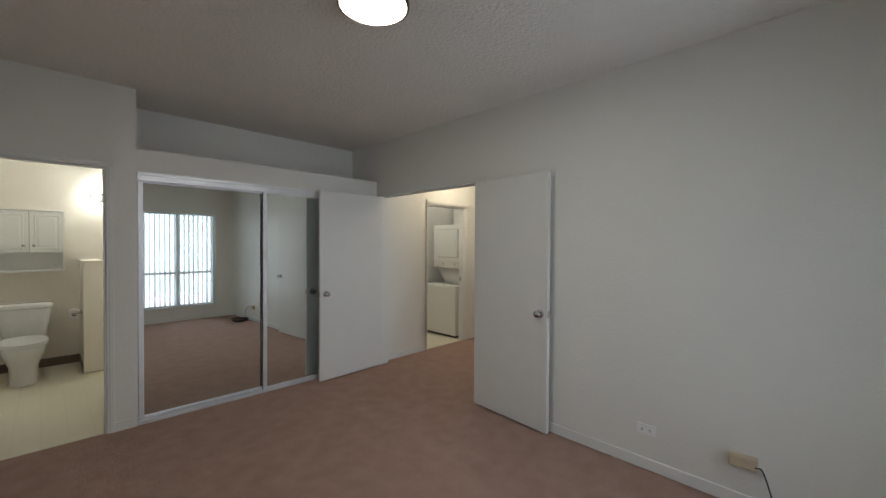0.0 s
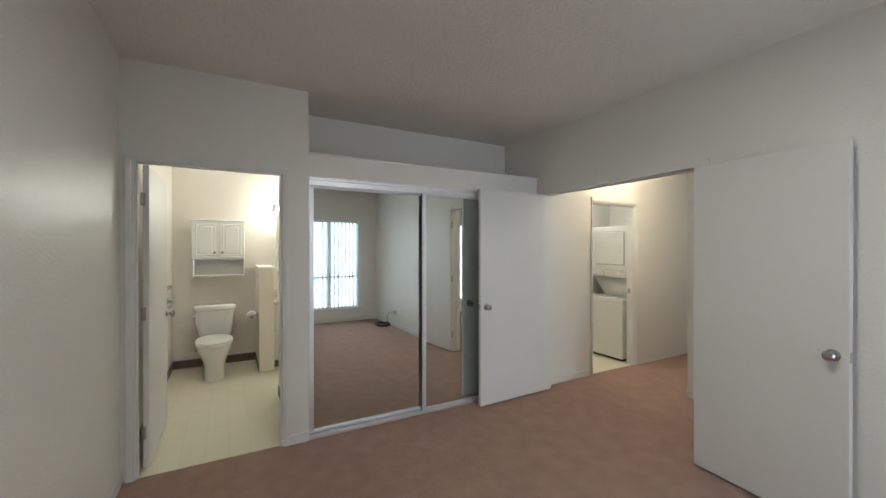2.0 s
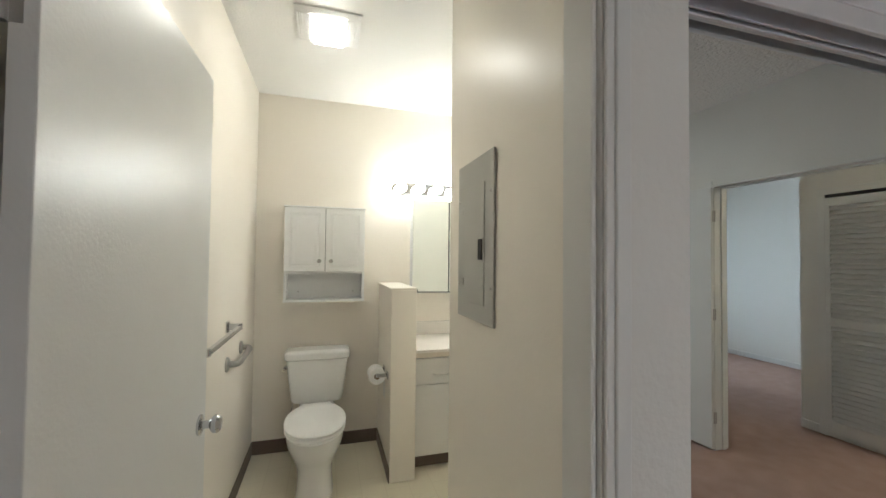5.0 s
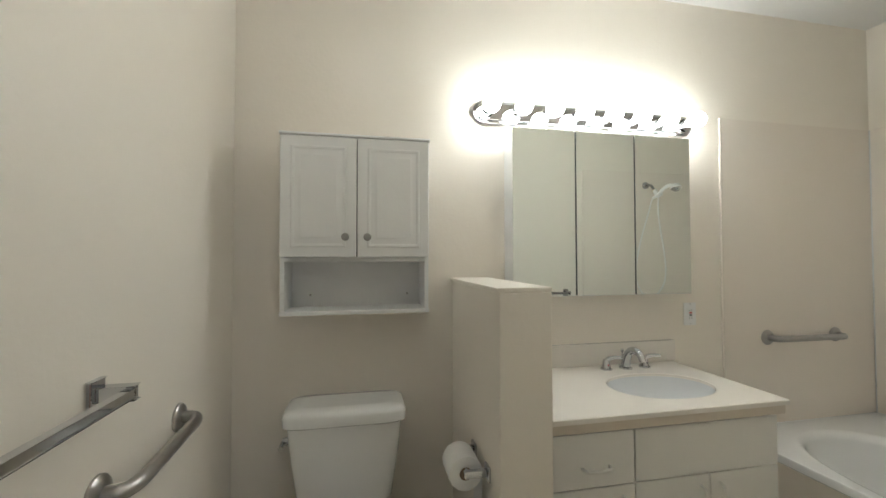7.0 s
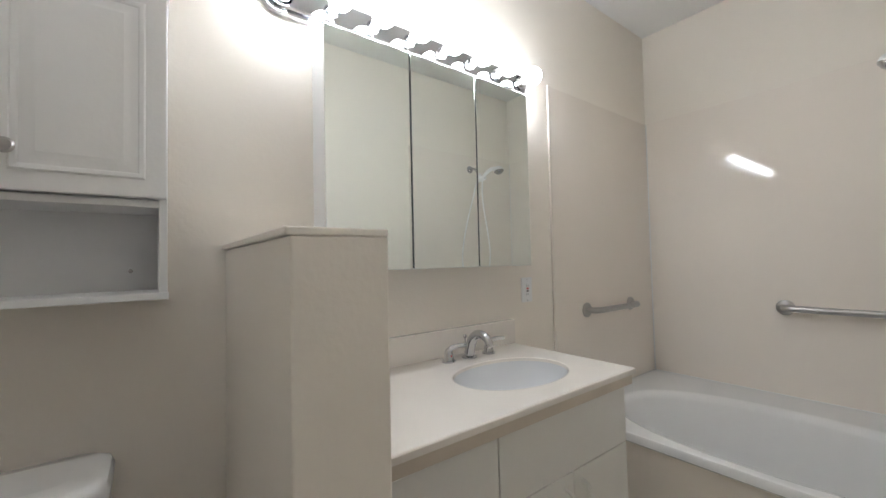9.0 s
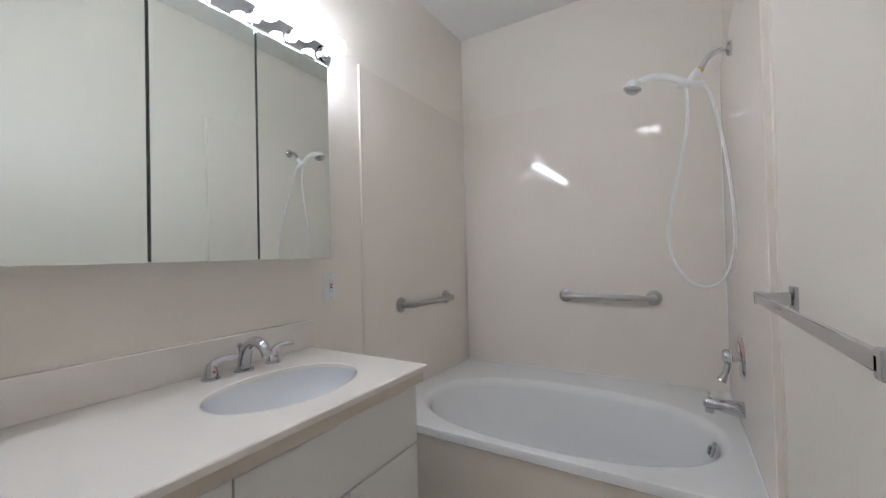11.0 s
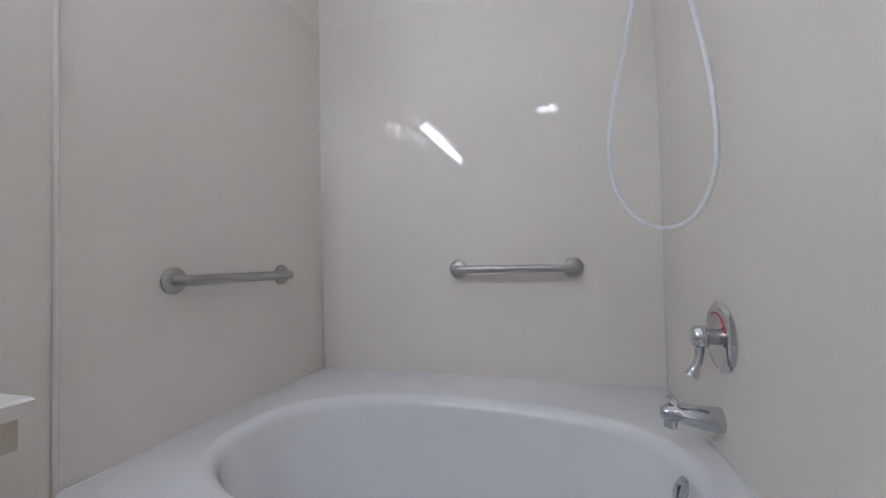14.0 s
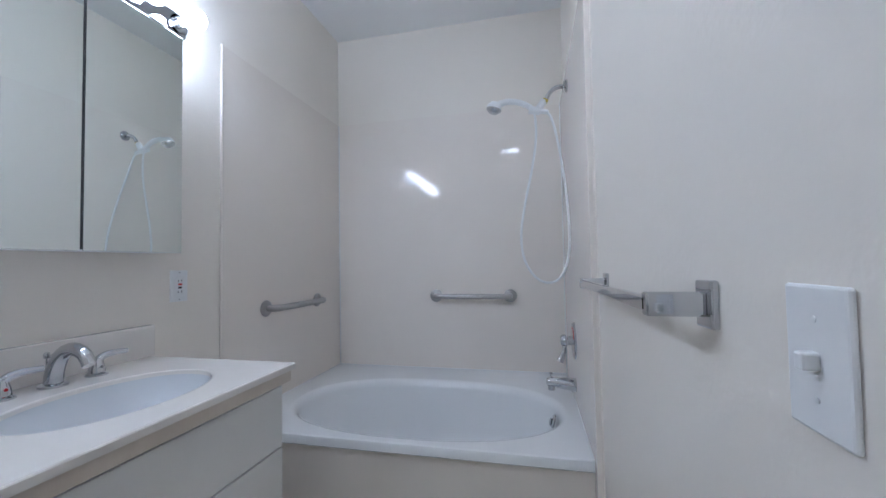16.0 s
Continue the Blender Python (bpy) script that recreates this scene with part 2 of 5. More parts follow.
def lathe(bm, origin, axis, profile, seg=24):
    """A turned shape: profile rows of (distance along the axis, radius)."""
    w = Vector(axis).normalized()
    u = w.orthogonal().normalized()
    v = w.cross(u)
    rings = []
    for d, r in profile:
        r = max(r, 0.0004)
        rings.append([Vector(origin) + w * d + r * (math.cos(2 * math.pi * k / seg) * u + math.sin(2 * math.pi * k / seg) * v) for k in range(seg)])
    return loft(bm, rings)


BASES = {}


def mesh_object(name, bm, mat, base=(0, 0, 0)):
    bmesh.ops.recalc_face_normals(bm, faces=bm.faces)
    bm.transform(Matrix.Translation(-Vector(base)))
    me = bpy.data.meshes.new(name)
    bm.to_mesh(me)
    bm.free()
    me.materials.append(mat)
    flags = [p.use_smooth for p in me.polygons]
    if any(flags):
        me.set_sharp_from_angle(angle=radians(38))
        me.polygons.foreach_set("use_smooth", flags)
    return new(name, me)


def structure(name, bm, mat, label="", category=""):
    ob = mesh_object(name, bm, mat)
    BASES[ob.name] = Vector((0, 0, 0))
    return tagged(ob, label, category, kind="structure")


def thing(name, base, label, category, group=""):
    ob = new(name)
    ob.location = base
    ob.empty_display_size = 0.05
    BASES[ob.name] = Vector(base)
    return tagged(ob, label, category, group)


def solo(name, bm, mat, base, label, category, group="", kind=""):
    ob = mesh_object(name, bm, mat, base)
    ob.location = base
    BASES[ob.name] = Vector(base)
    return tagged(ob, label, category, group, kind)


def part(name, bm, mat, parent, label=""):
    base = BASES[parent.name]
    ob = mesh_object(name, bm, mat, base)
    ob.parent = parent
    BASES[ob.name] = base
    return tagged(ob, label)


# ---- large structure ----
H = 2.70
b = bmesh.new()
box(b, -0.12, 0.0, -4.73, 2.75, 0, H)
structure("wall_west", b, WALL, "cream painted wall with orange-peel texture", "wall")

b = bmesh.new()      # wall with the bathroom door, pier and head over the closet
box(b, 0.0, 0.062, 0.0, 0.11, 0, H)
box(b, 0.062, 0.972, 0.0, 0.11, 2.068, H)
box(b, 0.972, 1.145, 0.0, 0.11, 0, H)
box(b, 1.145, 3.49, 0.0, 0.11, 2.045, 2.222)
box(b, 3.40, 3.49, 0.0, 0.11, 0, 2.045)
structure("wall_closet", b, WALL, "cream painted wall with bathroom doorway and closet opening", "wall")
b = bmesh.new()
box(b, 1.145, 3.49, -0.004, 0.549, 2.222, 2.238, bevel=0.003)
structure("ledge", b, WALL, "cream painted plant ledge above the closet", "ledge")
b = bmesh.new()
box(b, 1.145, 3.49, 0.549, 0.66, 0, H)
structure("wall_setback", b, WALL, "cream painted wall set back above the closet ledge", "wall")

b = bmesh.new()
box(b, 1.05, 1.145, 0.11, 1.125, 0, H)
structure("wall_bath_partition", b, BATH_WALL, "cream bathroom partition wall holding the breaker panel", "wall")
b = bmesh.new()
box(b, 1.145, 3.447, 1.02, 1.125, 0, H)
structure("wall_bath_south", b, BATH_WALL, "cream painted bathroom wall beside the tub", "wall")
b = bmesh.new()
box(b, 0.0, 3.56, 2.632, 2.75, 0, H)
structure("wall_bath_north", b, BATH_WALL, "cream painted bathroom wall behind toilet and vanity", "wall")
b = bmesh.new()
box(b, 3.447, 3.56, 1.04, 2.632, 0, H)
structure("wall_bath_east", b, BATH_WALL, "cream painted bathroom wall behind the tub", "wall")
b = bmesh.new()
box(b, 0.0, 0.006, 0.112, 2.63, 0.0, H)
structure("wall_bath_west", b, BATH_WALL, "cream painted bathroom side wall", "wall")

SKEW = Matrix(((1, 0.028, 0, -0.005), (0, 1, 0, 0), (0, 0, 1, 0), (0, 0, 0, 1)))     # the east wall is a little out of square


def wall_x(y):
    return 3.485 + 0.028 * y


b = bmesh.new()
box(b, 3.49, 3.60, -4.62, -1.66, 0, H)
box(b, 3.49, 3.60, -1.66, -0.075, 2.065, H)
box(b, 3.49, 3.60, -0.075, 0.0, 0, H)
b.transform(SKEW)
box(b, 3.485, 3.60, 0.0, 1.04, 0, H)
structure("wall_east", b, WALL, "cream painted wall with wide double doorway", "wall")

b = bmesh.new()
for x0, x1, z0, z1 in ((-0.12, 1.75, 0, H), (1.75, 3.0, 0, 0.27), (1.75, 3.0, 2.04, H), (3.0, 5.1, 0, H),
                       (5.1, 6.1, 0, 0.27), (5.1, 6.1, 2.04, H), (6.1, 6.86, 0, H)):
    box(b, x0, x1, -4.74, -4.62, z0, z1)
structure("wall_south", b, WALL, "cream painted wall with tall windows", "wall")

b = bmesh.new()
box(b, 3.60, 4.335, 0.0, 0.11, 0, H)
box(b, 4.335, 5.14, 0.0, 0.11, 2.035, H)
box(b, 5.14, 6.95, 0.0, 0.11, 0, H)
box(b, 6.95, 8.4, 0.0, 0.11, 0, 1.0)
box(b, 6.95, 8.4, 0.0, 0.11, 2.45, H)
box(b, 8.4, 9.1, 0.0, 0.11, 0, H)
structure("wall_hall_north", b, WALL, "cream painted hallway wall with laundry doorway and pass-through", "wall")
b = bmesh.new()
box(b, 6.93, 8.42, -0.03, 0.14, 1.0, 1.03, bevel=0.006)
structure("trim_pass_through_sill", b, TRIM, "white painted pass-through sill", "sill")
b = bmesh.new()
box(b, 4.62, 9.1, -1.78, -0.93, 0, H)
structure("wall_hall_closet", b, WALL, "cream painted hall closet walls", "wall")
b = bmesh.new()
box(b, 6.74, 6.86, -4.62, -1.78, 0, H)
structure("wall_living_east", b, WALL, "cream painted living room wall", "wall")
b = bmesh.new()
box(b, 3.60, 6.06, 1.0, 1.11, 0, H)
box(b, 5.95, 6.06, 0.11, 1.0, 0, H)
structure("wall_laundry", b, WALL, "cream painted laundry alcove walls", "wall")
b = bmesh.new()
box(b, 9.0, 9.1, -0.93, 0.5, 0, H)
box(b, 9.0, 9.1, 0.5, 1.5, 0, 0.95)
box(b, 9.0, 9.1, 0.5, 1.5, 1.95, H)
box(b, 9.0, 9.1, 1.5, 3.1, 0, H)
box(b, 5.95, 9.0, 3.0, 3.1, 0, H)
box(b, 5.95, 6.06, 1.11, 3.0, 0, H)
structure("wall_kitchen", b, WALL, "cream painted kitchen walls with window", "wall")

b = bmesh.new()
box(b, -0.12, 9.1, -4.74, 0.05, H, H + 0.1)
box(b, 1.145, 3.6, 0.05, 0.60, H, H + 0.1)
box(b, 3.6, 9.1, 0.05, 3.1, H, H + 0.1)
structure("ceiling", b, CEIL, "textured off-white ceiling", "ceiling")
b = bmesh.new()
box(b, -0.12, 1.145, 0.05, 2.75, H, H + 0.1)
box(b, 1.145, 3.6, 0.60, 2.75, H, H + 0.1)
structure("ceiling_bath", b, BATH_CEIL, "smooth white bathroom ceiling", "ceiling")

b = bmesh.new()
box(b, -0.12, 9.1, -4.74, 0.02, -0.1, 0.0)
box(b, 1.145, 3.49, 0.02, 0.55, -0.1, 0.0)
structure("floor", b, CARPET, "dusty rose cut-pile carpet with worn tracks", "carpet")
b = bmesh.new()
box(b, 0.0, 1.145, 0.02, 1.125, -0.1, -0.003)
box(b, 0.0, 3.447, 1.125, 2.64, -0.1, -0.003)
structure("floor_bath", b, VINYL, "cream sheet vinyl bathroom floor", "floor")
b = bmesh.new()
box(b, 3.6, 9.1, 0.02, 3.1, -0.1, -0.003)
structure("floor_laundry", b, VINYL, "cream sheet vinyl laundry floor", "floor")


# skirting
def skirting(name, runs, mat, label, h=0.075, t=0.012):
    b = bmesh.new()
    for x0, y0, x1, y1, nx, ny in runs:
        ax0, ax1 = min(x0, x1) + min(0, nx * t), max(x0, x1) + max(0, nx * t)
        ay0, ay1 = min(y0, y1) + min(0, ny * t), max(y0, y1) + max(0, ny * t)
        piece = box(bmesh.new(), ax0, ax1, ay0, ay1, 0, h, bevel=0.003, seg=1)
        if x0 == x1 == 3.49:
            piece.transform(SKEW)
        tmp = bpy.data.meshes.new("tmp")
        piece.to_mesh(tmp)
        piece.free()
        b.from_mesh(tmp)
        bpy.data.meshes.remove(tmp)
    return structure(name, b, mat, label, "baseboard")


skirting("baseboard", [(0, -4.62, 0, -0.02, 1, 0), (3.49, -4.62, 3.49, -1.72, -1, 0), (0.012, -4.62, 3.478, -4.62, 0, 1),
                       (1.0, 0, 1.145, 0, 0, -1)], TRIM, "white painted baseboard")
skirting("baseboard_hall", [(3.61, 0, 4.29, 0, 0, -1), (5.222, 0, 9.0, 0, 0, -1), (4.62, -0.93, 4.62, -1.055, -1, 0),
                            (4.62, -0.93, 9.0, -0.93, 0, 1), (6.74, -4.62, 6.74, -1.78, -1, 0), (3.60, -4.62, 6.72, -4.62, 0, 1), (4.64, -1.78, 6.72, -1.78, 0, -1), (4.62, -1.64, 4.62, -1.78, -1, 0)],
         TRIM, "white painted hallway baseboard")
skirting("baseboard_bath", [(0.006, 0.12, 0.006, 2.632, 1, 0), (0.012, 2.632, 0.928, 2.632, 0, -1), (1.05, 0.12, 1.05, 1.125, -1, 0),
                            (1.044, 1.125, 2.345, 1.125, 0, 1), (0.928, 2.0, 0.928, 2.626, -1, 0), (2.06, 2.632, 2.39, 2.632, 0, -1)],
         COVE, "brown vinyl cove base", h=0.10, t=0.006)


# door casings: two-step mouldings round an opening in a wall of constant y
def casing(name, x0, x1, top, y, face, left=0.058, right=0.058, head=0.058):
    b = bmesh.new()
    for inset, depth in ((0.0, 0.010), (0.016, 0.016)):
        y0, y1 = (y - depth, y - 0.0005) if face < 0 else (y + 0.0005, y + depth)
        box(b, x0 - left, x0 - inset, y0, y1, 0, top, bevel=0.003, seg=2)
        box(b, x1 + inset, x1 + right, y0, y1, 0, top, bevel=0.003, seg=2)
        box(b, x0 - left, x1 + right, y0, y1, top + inset, top + head, bevel=0.003, seg=2)
    return structure(name, b, TRIM, "white painted door casing", "door casing")


def lining(name, x0, x1, top, y0, y1):
    b = bmesh.new()
    t = 0.018
    box(b, x0 - 0.002, x0 + t, y0 - 0.001, y1 + 0.001, 0, top, bevel=0.002, seg=1)
    box(b, x1 - t, x1 + 0.002, y0 - 0.001, y1 + 0.001, 0, top, bevel=0.002, seg=1)
    box(b, x0, x1, y0 - 0.001, y1 + 0.001, top - t, top + 0.002, bevel=0.002, seg=1)
    ym = (y0 + y1) / 2 - 0.03
    box(b, x0 + t, x0 + t + 0.011, ym - 0.015, ym + 0.02, 0, top - t, bevel=0.002, seg=1)
    box(b, x1 - t - 0.011, x1 - t, ym - 0.015, ym + 0.02, 0, top - t, bevel=0.002, seg=1)
    box(b, x0 + t, x1 - t, ym - 0.015, ym + 0.02, top - t - 0.011, top - t, bevel=0.002, seg=1)
    return structure(name, b, TRIM, "white painted door jamb with stop", "door jamb")


casing("trim_bath_door", 0.075, 0.957, 2.054, 0.0, -1, left=0.048, right=0.046, head=0.042)
lining("jamb_bath_door", 0.062, 0.972, 2.070, 0.0, 0.11)
casing("trim_laundry_door", 4.345, 5.135, 2.032, 0.0, -1, left=0.03, right=0.085)
lining("jamb_laundry_door", 4.335, 5.142, 2.037, 0.0, 0.11)
b = bmesh.new()      # lining of the double doorway
box(b, 3.475, 3.61, -0.092, -0.074, 0, 2.067, bevel=0.002, seg=1)
box(b, 3.475, 3.61, -1.662, -1.642, 0, 2.067, bevel=0.002, seg=1)
box(b, 3.475, 3.61, -1.642, -0.092, 2.049, 2.067, bevel=0.002, seg=1)
box(b, 3.54, 3.57, -1.642, -0.092, 2.037, 2.049, bevel=0.002, seg=1)
box(b, 3.54, 3.57, -1.642, -1.631, 0, 2.037, bevel=0.002, seg=1)
box(b, 3.478, 3.4895, -0.074, -0.015, 0, 2.10, bevel=0.003, seg=1)
box(b, 3.478, 3.4895, -1.72, -1.662, 0, 2.10, bevel=0.003, seg=1)
b.transform(SKEW)
structure("jamb_double_door", b, TRIM, "white painted jamb of the double doorway", "door jamb")


# ---- doors ----
def knob_pair(door, at, normal, half):
    """A round knob on both faces of a leaf."""
    n = Vector(normal)
    for s in (1, -1):
        a = Vector(at) + n * s * half
        k = part("door_knob", lathe(bmesh.new(), a, n * s, [(0, 0.0), (0, 0.031), (0.006, 0.031), (0.009, 0.024), (0.012, 0.012), (0.03, 0.012),
                                                           (0.034, 0.020), (0.042, 0.027), (0.052, 0.028), (0.060, 0.022), (0.063, 0.010), (0.063, 0.0)]), CHROME, door, "round chrome knob")
    return door


def leaf(name, hinge, angle, width, label, height=2.03, thick=0.035, knob_z=0.94, mat=DOOR, side=1):
    """A flush door leaf from its hinge along angle (degrees from +x)."""
    d = thing(name, (hinge[0], hinge[1], 0.0), label, "door")
    a = radians(angle)
    u, v = Vector((math.cos(a), math.sin(a), 0)), Vector((-math.sin(a), math.cos(a), 0))
    m = Matrix.Translation((hinge[0], hinge[1], 0)) @ Matrix.Rotation(a, 4, "Z")
    b = bbox(0, width, -thick / 2, thick / 2, 0.014, 0.014 + height, bevel=0.002)
    b.transform(m)
    part("door_slab", b, mat, d)
    knob_pair(d, Vector((hinge[0], hinge[1], knob_z)) + u * (width - 0.062), v, thick / 2)
    b = bbox(width - 0.0005, width + 0.0015, -0.012, 0.012, knob_z - 0.028, knob_z + 0.028, bevel=0.0008)
    b.transform(m)
    part("latch_plate", b, BRUSHED, d, "brushed steel latch plate")
    for z in (0.25, 1.05, 1.82):
        b = bmesh.new()
        v0 = side * (thick / 2 + 0.004)
        for k in range(3):
            tube(b, [(-0.003, v0, z - 0.044 + 0.0297 * k), (-0.003, v0, z - 0.044 + 0.0297 * k + 0.028)], 0.0065, 10)
        box(b, -0.0015, 0.0005, *sorted((0.0, v0)), z - 0.044, z + 0.044)
        b.transform(m)
        part("hinge", b, BRUSHED, d, "painted steel hinge")
    return d


leaf("door_north_leaf", (3.470, -0.106), 181.8, 0.815, "open white flush door leaf with chrome knob, standing before the closet", side=-1)
leaf("door_south_leaf", (3.410, -1.645), -95.3, 0.786, "open white flush door leaf with chrome knob, folded against the wall")
leaf("door_bath", (0.1175, 0.114), 89.2, 0.785, "open white flush bathroom door with chrome knob", height=2.035)


# ---- mirrored closet ----
def mirror_door(x0, x1, y0, label):
    d = thing("closet_mirror_door", ((x0 + x1) / 2, y0, 0.02), label, "mirror door", "sliding mirror doors of the closet")
    z0, z1, y1, w = 0.022, 1.985, y0 + 0.022, 0.037
    part("mirror", bbox(x0 + 0.02, x1 - 0.02, y0 + 0.006, y0 + 0.012, z0 + 0.02, z1 - 0.02, bevel=0.0008), MIRROR, d, "clear mirror glass")
    for a in (x0, x1 - w):
        part("stile", bbox(a, a + w, y0, y1, z0, z1), ALU, d, "bright aluminium stile")
    # black strip paints the dark depth gap between the two sliding doors
    part("stile_shade_strip", bbox(x0 - 0.003, x0 - 0.0005, y1 - 0.005, y1 + 0.003, z0, z1, bevel=0.0005), BLACK, d, "black strip painted as the shaded gap beside the stile")
    part("bottom_rail", bbox(x0 + w, x1 - w, y0, y1, z0, z0 + 0.026), ALU, d)
    part("top_rail", bbox(x0 + w, x1 - w, y0, y1, z1 - 0.020, z1), ALU, d)
    return d


mirror_door(1.158, 2.190, 0.054, "sliding closet door of clear mirror, partly behind another")
mirror_door(2.135, 3.385, 0.014, "sliding closet door of clear mirror in aluminium frame")
ct = thing("closet_track", (2.27, 0.05, 0.0), "aluminium sliding door track framing the closet opening", "track")
b = bmesh.new()
box(b, 1.147, 3.398, 0.012, 0.088, 2.020, 2.044, bevel=0.002)
box(b, 1.147, 3.398, -0.002, 0.010, 1.978, 2.044, bevel=0.003)
box(b, 1.147, 3.398, -0.006, 0.006, 2.022, 2.05, bevel=0.003)
box(b, 1.147, 3.398, 0.043, 0.048, 1.972, 2.03, bevel=0.001)
part("head_track", b, ALU, ct)
b = bmesh.new()
box(b, 1.147, 3.398, 0.004, 0.09, 0.0, 0.012, bevel=0.002)
box(b, 1.147, 3.398, -0.002, 0.008, 0.0, 0.030, bevel=0.002)
box(b, 1.147, 3.398, 0.043, 0.048, 0.0, 0.020, bevel=0.001)
part("floor_track", b, ALU, ct)
part("side_channel", bbox(1.146, 1.150, 0.004, 0.09, 0.03, 1.98, bevel=0.001), ALU, ct)


# ---- bedroom fixtures ----
cl = thing("ceiling_lamp", (1.732, -2.383, H), "lit flush dome lamp with bronze rim on the ceiling", "ceiling lamp")
part("rim", lathe(bmesh.new(), (1.732, -2.383, H), (0, 0, -1), [(0, 0.10), (0.0, 0.140), (0.050, 0.160), (0.066, 0.171), (0.084, 0.172), (0.092, 0.168), (0.092, 0.159), (0.076, 0.155)], 48), BRONZE, cl, "dark bronze metal rim")
part("dome", lathe(bmesh.new(), (1.732, -2.383, H - 0.070), (0, 0, -1), [(0, 0.0), (0, 0.152), (0.012, 0.1545), (0.024, 0.147), (0.033, 0.115), (0.038, 0.06), (0.039, 0.0)], 48), LAMP_GLOW, cl, "glowing frosted glass dome")


def plate_x(name, x, y, z, w, h, mat, label, category, flip=-1):
    t = thing(name, (x, y, z), label, category)
    x0, x1 = sorted((x, x + flip * 0.006))
    part("cover_plate", bbox(x0, x1, y - w / 2, y + w / 2, z - h / 2, z + h / 2, bevel=0.002), mat, t)
    return t


OY, OZ = -3.115, 0.262
o = plate_x("wall_outlet", wall_x(OY), OY, OZ, 0.115, 0.07, PLASTIC, "white duplex wall outlet laid sideways", "outlet")
ox = wall_x(OY)
for dy in (-0.025, 0.025):
    so = part("socket", bbox(ox - 0.0085, ox - 0.0055, OY + dy - 0.017, OY + dy + 0.017, OZ - 0.014, OZ + 0.014, bevel=0.0015), PLASTIC, o, "white socket face")
    for dz in (-0.006, 0.006):
        part("slot", bbox(ox - 0.0092, ox - 0.008, OY + dy - 0.007, OY + dy + 0.007, OZ + dz - 0.0015, OZ + dz + 0.0015, bevel=0), BLACK, so, "dark socket slot")
wo = plate_x("wall_outlet", 0.0, -1.01, 0.315, 0.07, 0.115, PLASTIC, "white duplex wall outlet plate near the corner", "outlet", flip=1)
for dz in (-0.025, 0.025):
    so = part("socket", bbox(0.0055, 0.0085, -1.024, -0.996, 0.315 + dz - 0.017, 0.315 + dz + 0.017, bevel=0.0015), PLASTIC, wo, "white socket face")
    for dy in (-0.006, 0.006):
        part("slot", bbox(0.008, 0.0092, -1.01 + dy - 0.0015, -1.01 + dy + 0.0015, 0.315 + dz - 0.006, 0.315 + dz + 0.006, bevel=0), BLACK, so, "dark socket slot")
JY, JZ = -3.63, 0.268
jx = wall_x(JY)
jb = thing("cable_box", (jx, JY, JZ), "yellowed plastic cable box on the wall", "cable box")
part("housing", bbox(jx - 0.038, jx, JY - 0.065, JY + 0.065, JZ - 0.036, JZ + 0.036, bevel=0.006), BEIGE, jb)
part("cover_plate", bbox(jx - 0.044, jx - 0.037, JY - 0.045, JY + 0.045, JZ - 0.027, JZ + 0.027, bevel=0.002), BEIGE, jb)
cc = thing("cable_coil", (3.20, -3.80, 0.0), "coiled black cable lying on the carpet", "cable")
pts = []
for i in range(5 * 24 + 1):
    a = 2 * math.pi * i / 24
    r = 0.135 + 0.012 * math.sin(i * 0.31) + 0.006 * (i // 24 - 2)
    pts.append((3.20 + r * math.cos(a), -3.80 + r * math.sin(a), 0.008 + 0.009 * (i / 24) + 0.004 * math.sin(a * 2)))
part("loops", tube(bmesh.new(), pts, 0.0048, 6), CABLE, cc)
part("lead", tube(bmesh.new(), smooth_path([(jx - 0.04, JY - 0.055, JZ - 0.01), (jx - 0.08, JY - 0.09, JZ), (jx - 0.11, JY - 0.13, 0.16), (jx - 0.09, JY - 0.16, 0.05), pts[0]], 8), 0.0042, 6), CABLE, cc)


# windows with vertical blinds
def window(name, x0, x1, y, z0, z1, rail_z):
    w = tagged(new(name), "white aluminium sliding window, daylight outside", "window", kind="structure")
    w.location = ((x0 + x1) / 2, y, z0)
    BASES[w.name] = Vector(w.location)
    f = 0.035
    b = bmesh.new()
    box(b, x0, x1, y - 0.09, y - 0.03, z0, z0 + f, bevel=0.003, seg=1)
    box(b, x0, x1, y - 0.09, y - 0.03, z1 - f, z1, bevel=0.003, seg=1)
    box(b, x0, x0 + f, y - 0.09, y - 0.03, z0 + f, z1 - f, bevel=0.003, seg=1)
    box(b, x1 - f, x1, y - 0.09, y - 0.03, z0 + f, z1 - f, bevel=0.003, seg=1)
    part("window_frame", b, WINDOW_FRAME, w)
    xm = (x0 + x1) / 2
    part("mullion", bbox(xm - 0.022, xm + 0.022, y - 0.088, y - 0.035, z0 + f, z1 - f), WINDOW_FRAME, w)
    part("rail", bbox(x0 + f, xm - 0.022, y - 0.085, y - 0.04, rail_z - 0.022, rail_z + 0.022), WINDOW_FRAME, w)
    part("rail", bbox(xm + 0.022, x1 - f, y - 0.085, y - 0.04, rail_z - 0.022, rail_z + 0.022), WINDOW_FRAME, w)
    part("window_sill", bbox(x0 - 0.02, x1 + 0.02, y - 0.03, y + 0.02, z0 - 0.02, z0 + 0.001), TRIM, w, "white painted sill")
    for a0, a1 in ((x0 + f, xm - 0.022), (xm + 0.022, x1 - f)):
        for c0, c1 in ((z0 + f, rail_z - 0.022), (rail_z + 0.022, z1 - f)):
            p = part("pane", bbox(a0, a1, y - 0.066, y - 0.061, c0, c1, bevel=0), GLASS, w, "clear window glass")
            p.visible_shadow = False
    return w


